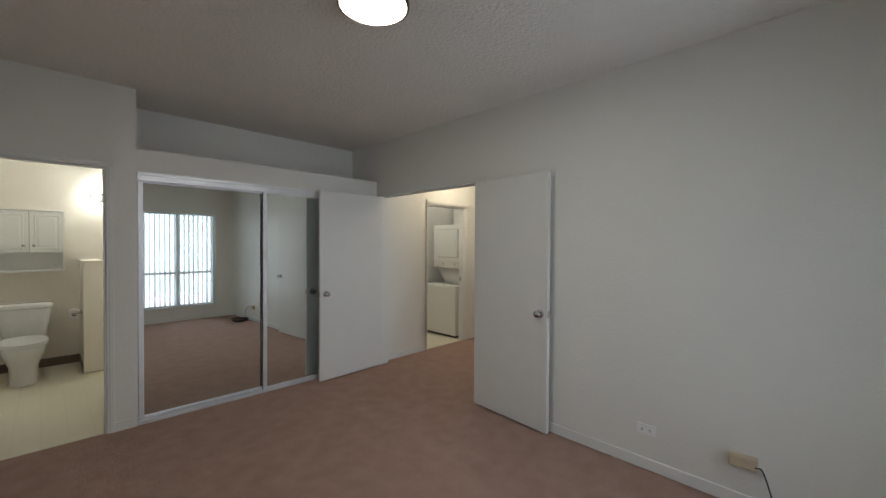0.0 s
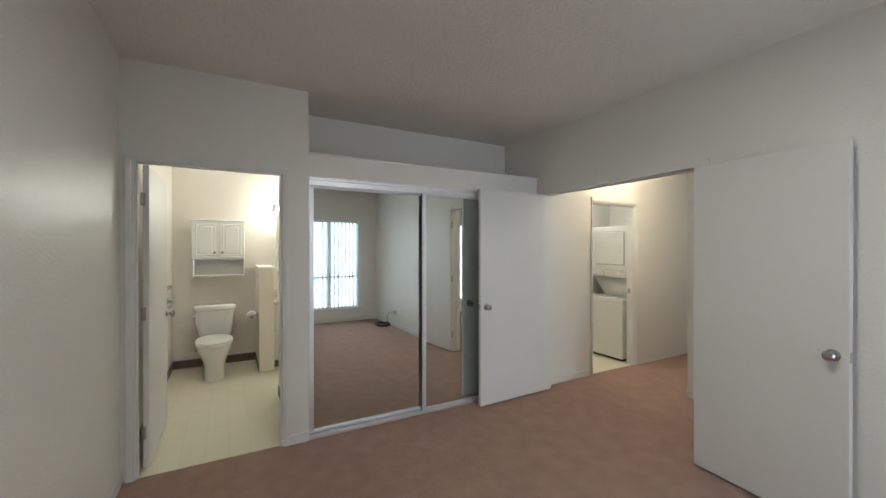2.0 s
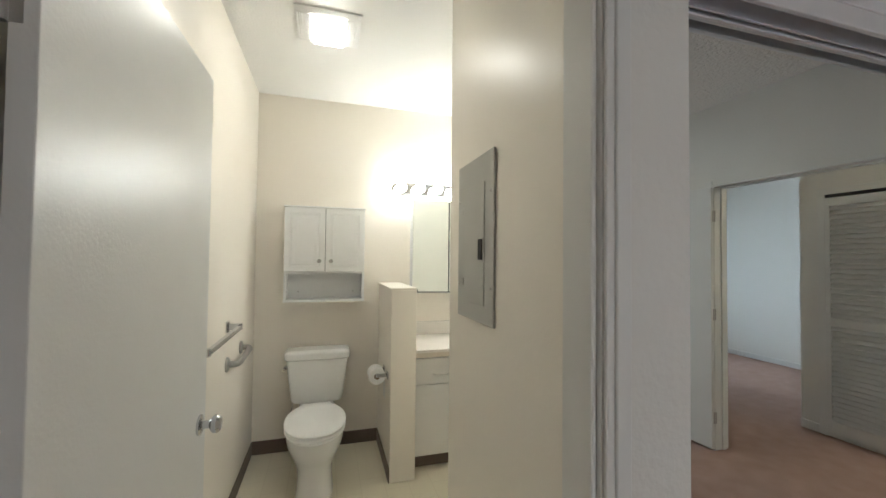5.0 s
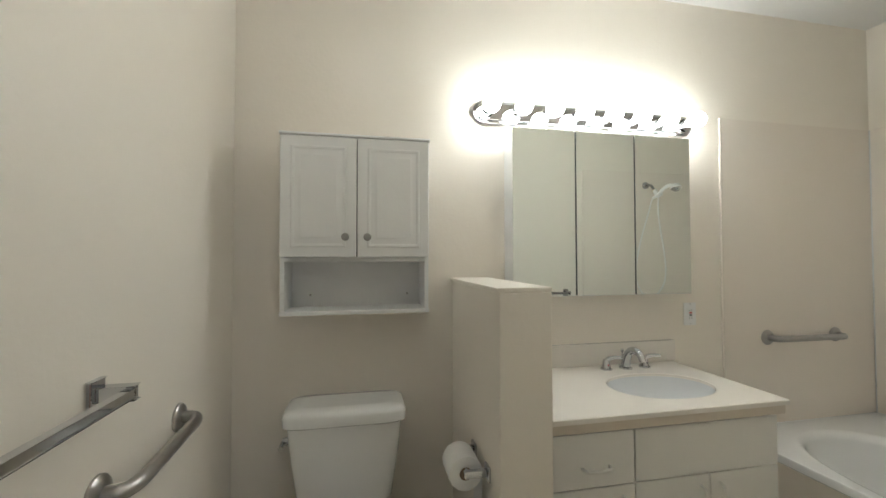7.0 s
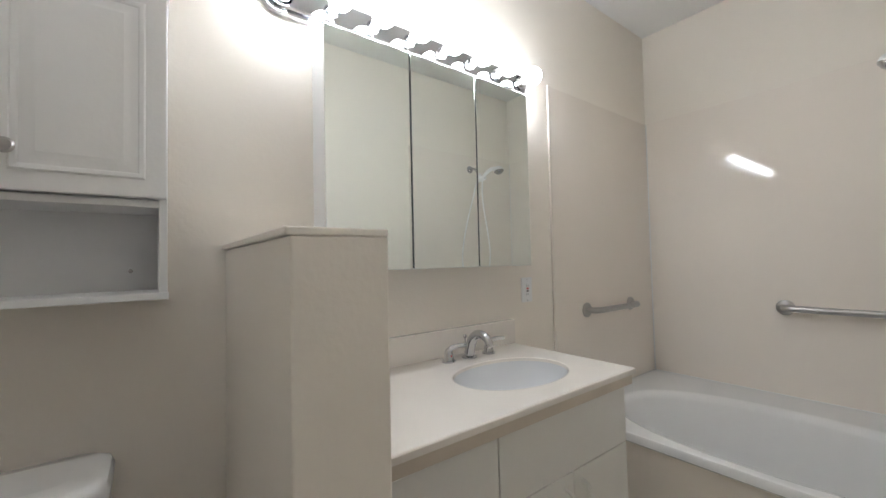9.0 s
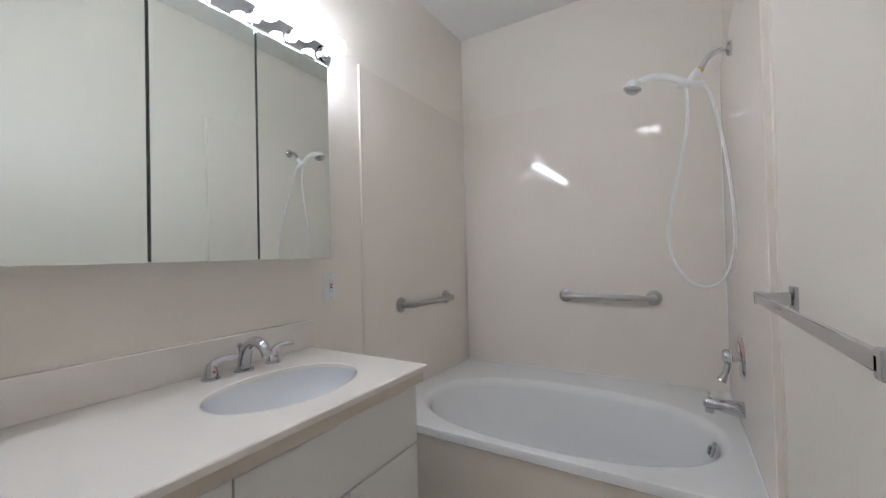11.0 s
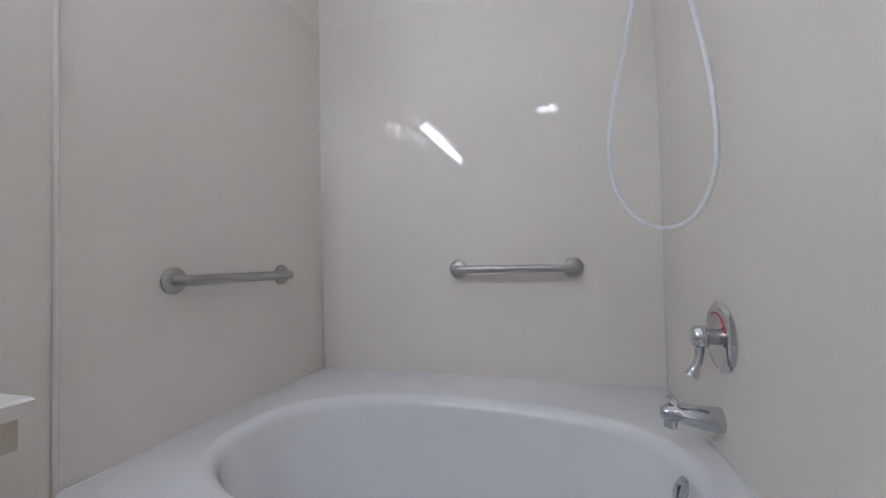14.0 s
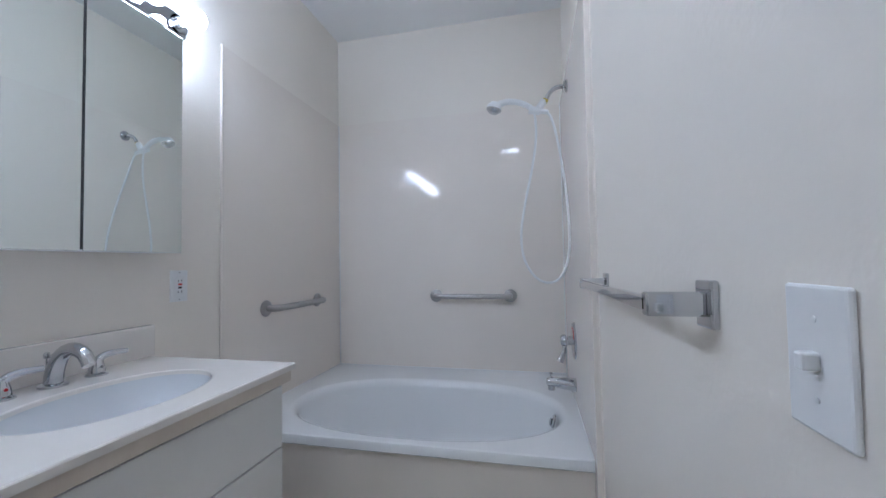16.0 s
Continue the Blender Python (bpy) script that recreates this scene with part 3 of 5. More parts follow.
def blind(x0, x1, y, z0, z1, turn):
    t = thing("vertical_blind", ((x0 + x1) / 2, y, z1), "white vertical blind with vanes turned half open", "blind", "vertical blinds at the windows")
    part("headrail", bbox(x0, x1, y - 0.018, y + 0.018, z1 - 0.035, z1 + 0.002), VANE, t)
    rng = random.Random(7)
    n = int((x1 - x0 - 0.06) / 0.076)
    for i in range(n + 1):
        x = x0 + 0.03 + 0.076 * i
        a = radians(turn + rng.uniform(-5, 5))
        c, s = math.cos(a), math.sin(a)
        b = bmesh.new()
        front, back = [], []
        for k in range(5):
            u = (k / 4 - 0.5) * 0.086
            q = 0.006 * (1 - (2 * k / 4 - 1) ** 2)
            front.append((u, q))
            back.append((u, q + 0.0012))
        loop = front + back[::-1]
        loft(b, [[(x + u * c - v * s, y + u * s + v * c, z) for u, v in loop] for z in (z0 + 0.02, z1 - 0.035)])
        part("vane", b, VANE, t)
    return t


window("window_bedroom", 1.75, 3.0, -4.62, 0.27, 2.04, 0.905)
window("window_living", 5.1, 6.1, -4.62, 0.27, 2.04, 0.905)
blind(1.765, 2.985, -4.628, 0.27, 2.04, 86)
blind(5.115, 6.085, -4.628, 0.27, 2.04, 82)
wk = tagged(new("window_kitchen"), "white framed kitchen window", "window", kind="structure")
wk.location = (9.0, 1.0, 0.95)
BASES[wk.name] = Vector((9.0, 1.0, 0.95))
b = bmesh.new()
for y0, y1, z0, z1 in ((0.5, 1.5, 0.95, 0.99), (0.5, 1.5, 1.91, 1.95), (0.5, 0.54, 0.99, 1.91), (1.46, 1.5, 0.99, 1.91), (0.98, 1.02, 0.99, 1.91)):
    box(b, 9.02, 9.08, y0, y1, z0, z1, bevel=0.003, seg=1)
part("window_frame", b, WINDOW_FRAME, wk)
p = part("pane", bbox(9.045, 9.05, 0.54, 1.46, 0.99, 1.91, bevel=0), GLASS, wk, "clear window glass")
p.visible_shadow = False


# ---- hallway ----
hl = thing("hall_ceiling_lamp", (4.70, -0.55, H), "warm lit dome lamp on the hallway ceiling", "ceiling lamp")
part("rim", lathe(bmesh.new(), (4.70, -0.55, H), (0, 0, -1), [(0, 0.08), (0.0, 0.12), (0.02, 0.13), (0.026, 0.125)], 32), BRONZE, hl)
part("dome", lathe(bmesh.new(), (4.70, -0.55, H - 0.02), (0, 0, -1), [(0, 0.0), (0, 0.12), (0.03, 0.11), (0.055, 0.07), (0.065, 0.0)], 32), HALL_GLOW, hl, "glowing warm glass dome")

# out of view; added to brighten the alcove that the hall lamp cannot reach
ll = thing("unseen_laundry_lamp", (4.7, 0.55, H), "unseen lit dome lamp added to brighten the laundry", "ceiling lamp")
part("rim", lathe(bmesh.new(), (4.7, 0.55, H), (0, 0, -1), [(0, 0.08), (0.0, 0.12), (0.02, 0.13), (0.026, 0.125)], 32), BRONZE, ll)
part("dome", lathe(bmesh.new(), (4.7, 0.55, H - 0.02), (0, 0, -1), [(0, 0.0), (0, 0.12), (0.03, 0.11), (0.055, 0.07), (0.065, 0.0)], 32), LAUNDRY_GLOW, ll, "glowing warm glass dome")

ld = thing("louvre_door", (4.605, -1.34, 0.01), "white louvred door of the hall closet", "door")
LY0, LY1 = -1.58, -1.105
for y0, y1 in ((LY0, LY0 + 0.034), (LY1 - 0.034, LY1)):
    part("stile", bbox(4.592, 4.618, y0, y1, 0.03, 2.015, bevel=0.002, seg=1), DOOR, ld)
for z0, z1 in ((0.03, 0.14), (0.93, 1.00), (1.945, 2.015)):
    part("rail", bbox(4.592, 4.618, LY0 + 0.034, LY1 - 0.034, z0, z1, bevel=0.002, seg=1), DOOR, ld)
for za, zb in ((0.14, 0.93), (1.00, 1.945)):
    n = int((zb - za) / 0.040)
    for i in range(n):
        z = za + (i + 0.5) * (zb - za) / n
        s = bbox(-0.021, 0.021, LY0 + 0.033, LY1 - 0.033, -0.0035, 0.0035, bevel=0)
        s.transform(Matrix.Translation((4.604, 0, z)) @ Matrix.Rotation(radians(-48), 4, "Y"))
        part("slat", s, DOOR, ld)
# solid black strip paints the shade of the gap over the door
structure("trim_louvre_gap_shade", bbox(4.600, 4.6195, -1.58, -1.105, 2.018, 2.045, bevel=0.001), BLACK, "black strip painted as the shaded gap above the louvred door", "door track")
b = bmesh.new()
box(b, 4.604, 4.6195, -1.64, -1.055, 2.045, 2.10, bevel=0.003, seg=1)
box(b, 4.604, 4.6195, -1.10, -1.055, 0, 2.045, bevel=0.003, seg=1)
box(b, 4.604, 4.6195, -1.64, -1.585, 0, 2.045, bevel=0.003, seg=1)
structure("trim_louvre_door", b, TRIM, "white painted closet door casing", "door casing")

# stacked laundry unit
wd = thing("washer_dryer", (5.53, 0.50, 0.0), "white stacked washer and dryer in the laundry alcove", "washer dryer")
X = 5.10
part("washer_body", bbox(X, 5.88, 0.155, 0.845, 0.03, 0.80, bevel=0.012), APPLIANCE, wd)
part("lid", bbox(X + 0.006, 5.345, 0.17, 0.83, 0.80, 0.822, bevel=0.008), APPLIANCE, wd)
# black block paints the shaded gap between washer and floor
part("toe_kick", bbox(X + 0.03, 5.86, 0.175, 0.825, 0.0, 0.03, bevel=0), BLACK, wd, "black block painted as the shade under the washer")
b = bmesh.new()
loft(b, [[(5.36, 0.165, 0.80), (5.62, 0.165, 0.80), (5.62, 0.60, 0.80), (5.36, 0.60, 0.80)],
         [(5.33, 0.165, 1.092), (5.62, 0.165, 1.092), (5.62, 0.79, 1.092), (5.33, 0.79, 1.092)]])
part("tapered_column", b, APPLIANCE, wd)
part("rear_column", bbox(5.62, 5.88, 0.165, 0.80, 0.80, 1.10), APPLIANCE, wd)
D = 5.245
part("control_panel", bbox(D + 0.005, 5.88, 0.16, 0.79, 1.09, 1.19, bevel=0.006), APPLIANCE_GREY, wd, "pale control panel")
for y in (0.23, 0.33, 0.57, 0.71):
    part("dial", lathe(bmesh.new(), (D + 0.006, y, 1.14), (-1, 0, 0), [(0, 0), (0, 0.026), (0.008, 0.024), (0.022, 0.018), (0.024, 0.0)], 20), APPLIANCE, wd, "white control dial")
part("dryer_body", bbox(D, 5.88, 0.155, 0.80, 1.19, 1.79, bevel=0.010), APPLIANCE, wd)
part("door_seam", bbox(D - 0.002, D + 0.001, 0.228, 0.692, 1.258, 1.722, bevel=0), PANEL_GREY, wd, "grey door gasket")
dd = part("dryer_door", bbox(D - 0.014, D - 0.002, 0.236, 0.684, 1.266, 1.714, bevel=0.006), APPLIANCE, wd)
part("door_recess", bbox(D - 0.017, D - 0.0142, 0.262, 0.305, 1.42, 1.54, bevel=0.001), APPLIANCE_GREY, dd, "pale grey pull recess")
b = bbox(5.1222, 5.1245, 0.058, 0.098, 0.91, 0.97, bevel=0.0005)
solo("strike_plate", b, BRUSHED, (5.1235, 0.078, 0.94), "brushed steel strike plate on the laundry jamb", "strike plate")


# ---- bathroom ----
# breaker panel
bp_ = thing("breaker_panel", (1.05, 0.82, 1.535), "grey metal electrical breaker panel cover on the wall", "breaker panel")
part("cover", bbox(1.040, 1.0495, 0.632, 0.986, 1.236, 1.838, bevel=0.003), PANEL_GREY, bp_)
bd_ = part("door", bbox(1.0365, 1.0405, 0.705, 0.935, 1.30, 1.735, bevel=0.0015), PANEL_GREY, bp_)
part("latch", bbox(1.0325, 1.0372, 0.718, 0.752, 1.462, 1.535, bevel=0.001), BLACK, bd_, "black latch")
for z in (1.375, 1.655):
    part("door_hinge", bbox(1.034, 1.0372, 0.908, 0.923, z - 0.014, z + 0.014, bevel=0.001), PANEL_GREY, bd_, "small pressed hinge tab")
for y in (0.652, 0.967):
    for z in (1.365, 1.695):
        part("screw", lathe(bmesh.new(), (1.0405, y, z), (-1, 0, 0), [(0, 0), (0, 0.006), (0.003, 0.005), (0.004, 0)], 10), BRUSHED, bp_)

# exhaust fan with lamp on the ceiling
FNX, FNY = 0.505, 1.60
fan = thing("exhaust_fan", (FNX, FNY, H), "white square ceiling exhaust fan with lit lamp cover", "exhaust fan")
b = bmesh.new()
loft(b, [rect_ring(FNX - 0.165, FNX + 0.165, FNY - 0.16, FNY + 0.16, H - 0.0005, FNX, FNY, 48), rect_ring(FNX - 0.165, FNX + 0.165, FNY - 0.16, FNY + 0.16, H - 0.008, FNX, FNY, 48),
         rect_ring(FNX - 0.13, FNX + 0.13, FNY - 0.13, FNY + 0.13, H - 0.020, FNX, FNY, 48)])
part("grille_body", b, PLASTIC, fan)
for sx in (-1, 1):
    for k in range(6):
        x = FNX + sx * (0.094 + 0.012 * k)
        part("grille_rib", bbox(x - 0.003, x + 0.003, FNY - 0.12, FNY + 0.12, H - 0.030 + 0.0025 * k, H - 0.012, bevel=0.001), PLASTIC, fan)
b = bmesh.new()
loft(b, [rect_ring(FNX - 0.082, FNX + 0.082, FNY - 0.115, FNY + 0.115, H - 0.019, FNX, FNY, 48), rect_ring(FNX - 0.080, FNX + 0.080, FNY - 0.112, FNY + 0.112, H - 0.040, FNX, FNY, 48),
         rect_ring(FNX - 0.070, FNX + 0.070, FNY - 0.102, FNY + 0.102, H - 0.050, FNX, FNY, 48)])
part("lamp_cover", b, FAN_GLOW, fan, "glowing frosted lamp cover")

# half wall
hw = structure("wall_half", bbox(0.928, 1.098, 2.0, 2.632, 0, 1.252, bevel=0.004), BATH_WALL, "cream half wall between toilet and vanity", "wall")
structure("trim_half_wall_cap", bbox(0.920, 1.0985, 1.9995, 2.632, 1.252, 1.266, bevel=0.003), BATH_WALL, "cream painted half wall cap", "wall cap")

# cabinet over the toilet
cab = thing("wall_cabinet", (0.505, 2.63, 1.148), "white wall cabinet with two raised-panel doors and open shelf", "cabinet")
cx0, cx1, cy0, cy1, cz0, cz1, czm = 0.220, 0.790, 2.463, 2.631, 1.150, 1.828, 1.357
part("side_panel", bbox(cx0, cx0 + 0.016, cy0, cy1, cz0, cz1, bevel=0.0015), CABINET, cab)
part("side_panel", bbox(cx1 - 0.016, cx1, cy0, cy1, cz0, cz1, bevel=0.0015), CABINET, cab)
part("back_panel", bbox(cx0 + 0.016, cx1 - 0.016, cy1 - 0.006, cy1, cz0, cz1, bevel=0), CABINET, cab)
part("top_panel", bbox(cx0 - 0.004, cx1 + 0.004, cy0 - 0.022, cy1, cz1, cz1 + 0.010, bevel=0.003), CABINET, cab)
part("middle_shelf", bbox(cx0 + 0.016, cx1 - 0.016, cy0, cy1 - 0.006, czm - 0.016, czm, bevel=0.001), CABINET, cab)
part("bottom_shelf", bbox(cx0 - 0.002, cx1 + 0.002, cy0 - 0.004, cy1, cz0 - 0.014, cz0 + 0.002, bevel=0.002), CABINET, cab)
for x in (cx0 + 0.09, cx1 - 0.07):
    part("screw", lathe(bmesh.new(), (x, cy1 - 0.006, cz0 + 0.05), (0, -1, 0), [(0, 0), (0, 0.005), (0.002, 0.004), (0.003, 0)], 10), BRUSHED, cab)
# dark strip over the white body paints the shade between the doors
part("middle_gap_shade", bbox(0.499, 0.511, cy0 - 0.001, cy0 + 0.002, czm + 0.004, cz1 - 0.004, bevel=0), GAP_SHADE, cab, "dark strip painted as the shade between the doors")
for x0, x1, kx in ((cx0 + 0.001, 0.5030, 0.462), (0.5070, cx1 - 0.001, 0.545)):
    z0, z1 = czm + 0.002, cz1 - 0.002
    d = part("cabinet_door", bbox(x0, x1, cy0 - 0.018, cy0 - 0.001, z0, z1, bevel=0.003), CABINET, cab)
    b = bmesh.new()
    m = 0.052

    def panel_ring(inset, y):
        return [(x0 + m + inset, y, z0 + m + inset), (x1 - m - inset, y, z0 + m + inset), (x1 - m - inset, y, z1 - m - inset), (x0 + m + inset, y, z1 - m - inset)]
    loft(b, [panel_ring(-0.014, cy0 - 0.0175), panel_ring(-0.010, cy0 - 0.0225), panel_ring(-0.004, cy0 - 0.0215), panel_ring(0.0, cy0 - 0.0180),
             panel_ring(0.010, cy0 - 0.0185), panel_ring(0.024, cy0 - 0.0245)], False, True)
    part("raised_panel", b, CABINET, d)
    part("knob", lathe(bmesh.new(), (kx, cy0 - 0.0175, 1.437), (0, -1, 0), [(0, 0), (0, 0.008), (0.008, 0.006), (0.012, 0.012), (0.02, 0.015), (0.025, 0.011), (0.026, 0)], 18), BRUSHED, d, "brushed nickel knob")

# toilet
TX = 0.465
wc = thing("toilet", (TX, 2.15, 0.0), "white two-piece toilet with closed lid on vinyl floor", "toilet")
b = bmesh.new()
loft(b, [oval(TX, 2.12, 0.0, 0.115, 0.235, 2.6), oval(TX, 2.12, 0.02, 0.112, 0.230, 2.6), oval(TX, 2.13, 0.10, 0.108, 0.215, 2.4), oval(TX, 2.13, 0.18, 0.116, 0.22, 2.3),
         oval(TX, 2.11, 0.25, 0.142, 0.25, 2.2), oval(TX, 2.09, 0.32, 0.170, 0.273, 2.1), oval(TX, 2.08, 0.37, 0.178, 0.275, 2.1), oval(TX, 2.08, 0.392, 0.182, 0.277, 2.1), oval(TX, 2.08, 0.398, 0.176, 0.27, 2.1)])
part("bowl", b, CERAMIC, wc)
part("bowl_shelf", bbox(TX - 0.125, TX + 0.125, 2.26, 2.60, 0.30, 0.412, bevel=0.03, seg=4), CERAMIC, wc)
b = bmesh.new()
loft(b, [oval(TX, 2.085, 0.398, 0.180, 0.272, 2.2), oval(TX, 2.085, 0.400, 0.186, 0.277, 2.2), oval(TX, 2.085, 0.412, 0.187, 0.278, 2.2), oval(TX, 2.085, 0.416, 0.183, 0.273, 2.2)])
part("seat", b, PLASTIC, wc)
b = bmesh.new()
loft(b, [oval(TX, 2.09, 0.418, 0.182, 0.270, 2.2), oval(TX, 2.09, 0.420, 0.188, 0.276, 2.2), oval(TX, 2.09, 0.432, 0.188, 0.276, 2.2), oval(TX, 2.09, 0.440, 0.178, 0.266, 2.2), oval(TX, 2.09, 0.445, 0.12, 0.20, 2.1), oval(TX, 2.09, 0.447, 0.04, 0.08, 2.0)])
part("lid", b, PLASTIC, wc)
for dx in (-0.075, 0.075):
    part("seat_hinge", bbox(TX + dx - 0.02, TX + dx + 0.02, 2.345, 2.38, 0.40, 0.435, bevel=0.008), PLASTIC, wc)
b = bmesh.new()


def rr(x0, x1, y0, y1, z, n=7.0, count=48):
    return oval((x0 + x1) / 2, (y0 + y1) / 2, z, (x1 - x0) / 2, (y1 - y0) / 2, n, count)


loft(b, [rr(0.30, 0.63, 2.44, 2.60, 0.412), rr(0.287, 0.643, 2.43, 2.605, 0.43), rr(0.262, 0.668, 2.42, 2.61, 0.60), rr(0.250, 0.680, 2.413, 2.615, 0.722)])
part("tank", b, CERAMIC, wc)
b = bmesh.new()
loft(b, [rr(0.246, 0.684, 2.409, 2.618, 0.724), rr(0.236, 0.694, 2.399, 2.622, 0.732), rr(0.234, 0.696, 2.397, 2.622, 0.765), rr(0.240, 0.690, 2.403, 2.620, 0.778), rr(0.256, 0.674, 2.418, 2.61, 0.786), rr(0.30, 0.63, 2.45, 2.58, 0.789)])
part("tank_lid", b, CERAMIC, wc)
b = bmesh.new()
lathe(b, (0.262, 2.445, 0.675), (-1, 0, 0), [(0, 0), (0, 0.016), (0.012, 0.015), (0.024, 0.011), (0.026, 0)], 16)
tube(b, smooth_path([(0.243, 2.445, 0.675), (0.240, 2.425, 0.672), (0.240, 2.40, 0.668)], 4), [0.008] * 8 + [0.010], 10)
part("flush_lever", b, CHROME, wc, "chrome flush lever")
b = bmesh.new()
tube(b, smooth_path([(0.30, 2.55, 0.43), (0.285, 2.56, 0.34), (0.27, 2.585, 0.25), (0.262, 2.60, 0.19)], 6), 0.005, 8)
lathe(b, (0.262, 2.63, 0.19), (0, -1, 0), [(0, 0), (0, 0.028), (0.004, 0.027), (0.005, 0.010), (0.05, 0.010), (0.05, 0)], 16)
lathe(b, (0.262, 2.595, 0.19), (-1, 0, 0), [(0, 0), (0, 0.007), (0.02, 0.007), (0.02, 0.018), (0.032, 0.018), (0.032, 0)], 14)
part("supply_valve", b, CHROME, wc, "chrome supply valve and hose")

# paper holder and roll on the half wall
tp = thing("paper_holder", (0.928, 2.18, 0.67), "chrome toilet paper holder on the half wall", "paper holder")
for y in (2.105, 2.265):
    b = bmesh.new()
    box(b, 0.918, 0.9275, y - 0.024, y + 0.024, 0.646, 0.694, bevel=0.004)
    box(b, 0.845, 0.919, y - 0.011, y + 0.011, 0.659, 0.681, bevel=0.004)
    part("post", b, CHROME, tp, "chrome post")
part("roller", tube(bmesh.new(), [(0.858, 2.116, 0.67), (0.858, 2.254, 0.67)], 0.008, 12), CHROME, tp)
roll = thing("toilet_paper", (0.858, 2.185, 0.67), "white toilet paper roll on the chrome holder", "toilet paper")
b = bmesh.new()
lathe(b, (0.858, 2.130, 0.658), (0, 1, 0), [(0, 0.021), (0, 0.054), (0.003, 0.056), (0.108, 0.056), (0.111, 0.054), (0.111, 0.021)], 36)
part("paper", b, PAPER, roll)
b = bmesh.new()
lathe(b, (0.858, 2.1295, 0.658), (0, 1, 0), [(0.0, 0.0185), (0.0, 0.0208), (0.112, 0.0208), (0.112, 0.0185)], 24)
part("core", b, CARD, roll, "brown cardboard core")
b = bbox(0.9135, 0.9145, 2.136, 2.236, 0.50, 0.658, bevel=0)
part("loose_sheet", b, PAPER, roll)


# grab bars and towel bars
def grab_bar(a, c, normal, label, stand=0.06, r=0.0165, bow=0.0, bow_dir=(0, 0, 0)):
    a, c, n = Vector(a), Vector(c), Vector(normal).normalized()
    t = thing("grab_bar", (a + c) / 2, label, "grab bar", "grab bars on the bathroom walls")
    for p in (a, c):
        part("flange", lathe(bmesh.new(), p, n, [(0, 0), (0, 0.040), (0.005, 0.040), (0.010, 0.036), (0.013, 0.026), (0.015, 0.017), (0.015, 0)], 28), BRUSHED, t, "round brushed steel flange")
    u = (c - a).normalized()
    e = n * stand
    k = 0.042
    ctrl = [a + n * 0.008, a + n * (stand - k), a + n * (stand - 0.3 * k) + u * 0.3 * k * 0.55, a + e + u * k]
    ctrl += [a + e + u * (c - a).length * f + Vector(bow_dir) * bow * math.sin(math.pi * f) for f in (0.3, 0.5, 0.7)]
    ctrl += [c + e - u * k, c + n * (stand - 0.3 * k) - u * 0.3 * k * 0.55, c + n * (stand - k), c + n * 0.008]
    part("bar", tube(bmesh.new(), smooth_path(ctrl, 6), r, 16), BRUSHED, t)
    return t


grab_bar((2.676, 2.628, 0.923), (3.144, 2.628, 0.921), (0, -1, 0), "short brushed steel grab bar on the surround by the tub end")
grab_bar((3.439, 1.945, 0.923), (3.439, 1.472, 0.923), (-1, 0, 0), "brushed steel grab bar on the surround behind the tub")
grab_bar((0.006, 1.815, 0.878), (0.006, 2.165, 0.895), (1, 0, 0), "brushed steel grab bar beside the toilet")


def towel_bar(a, c, normal, label):
    a, c, n = Vector(a), Vector(c), Vector(normal).normalized()
    u = (c - a).normalized()
    t = thing("towel_bar", (a + c) / 2, label, "towel bar", "towel bars")
    zz = Vector((0, 0, 1))

    def slab(o, du, dn, dz):
        b = bmesh.new()
        box(b, -0.5, 0.5, -0.5, 0.5, -0.5, 0.5)
        m = Matrix((u * du, n * dn, zz * dz)).transposed().to_4x4()
        m.translation = o
        b.transform(m)
        bmesh.ops.bevel(b, geom=b.edges[:], offset=0.003, segments=2, profile=0.5, affect="EDGES")
        return b
    for p in (a, c):
        part("mount", slab(p + n * 0.005, 0.045, 0.010, 0.058), CHROME, t, "square chrome wall plate")
        part("post", slab(p + n * 0.042, 0.020, 0.068, 0.030), CHROME, t, "chrome arm")
    part("bar", slab((a + c) / 2 + n * 0.070, (c - a).length + 0.004, 0.012, 0.020), CHROME, t, "flat chrome bar")
    return t


towel_bar((0.006, 1.19, 1.085), (0.006, 1.80, 1.085), (1, 0, 0), "square chrome towel bar beside the toilet")
towel_bar((1.52, 1.125, 1.077), (2.185, 1.125, 1.066), (0, 1, 0), "square chrome towel bar on the wall near the tub")

# light switch
WX, WZ, FY0 = 1.335, 1.055, 1.125
sw = thing("light_switch", (WX, FY0, WZ), "white toggle light switch plate", "light switch")
part("cover_plate", bbox(WX - 0.034, WX + 0.034, FY0 + 0.0002, FY0 + 0.006, WZ - 0.056, WZ + 0.056, bevel=0.0025), PLASTIC, sw)
part("toggle", bbox(WX - 0.005, WX + 0.005, FY0 + 0.005, FY0 + 0.018, WZ - 0.008, WZ + 0.006, bevel=0.002), PLASTIC, sw)
for dz in (-0.03, 0.03):
    part("screw", lathe(bmesh.new(), (WX, FY0 + 0.0055, WZ + dz), (0, 1, 0), [(0, 0), (0, 0.003), (0.001, 0.0025), (0.0012, 0)], 10), PLASTIC, sw)

# vanity
vx0, vx1, vy0, vy1 = 1.105, 2.045, 2.105, 2.631
va = thing("vanity_cabinet", ((vx0 + vx1) / 2, 2.36, 0.0), "white vanity cabinet with drawers and doors under the counter", "vanity")
part("carcass", bbox(vx0, vx1, vy0, vy1, 0.095, 0.690, bevel=0.002), VANITY, va)
for y0, y1 in ((vy0, vy0 + 0.018), (vy1 - 0.018, vy1)):
    part("carcass_rail", bbox(vx0, vx1, y0, y1, 0.690, 0.8153, bevel=0.001), VANITY, va)
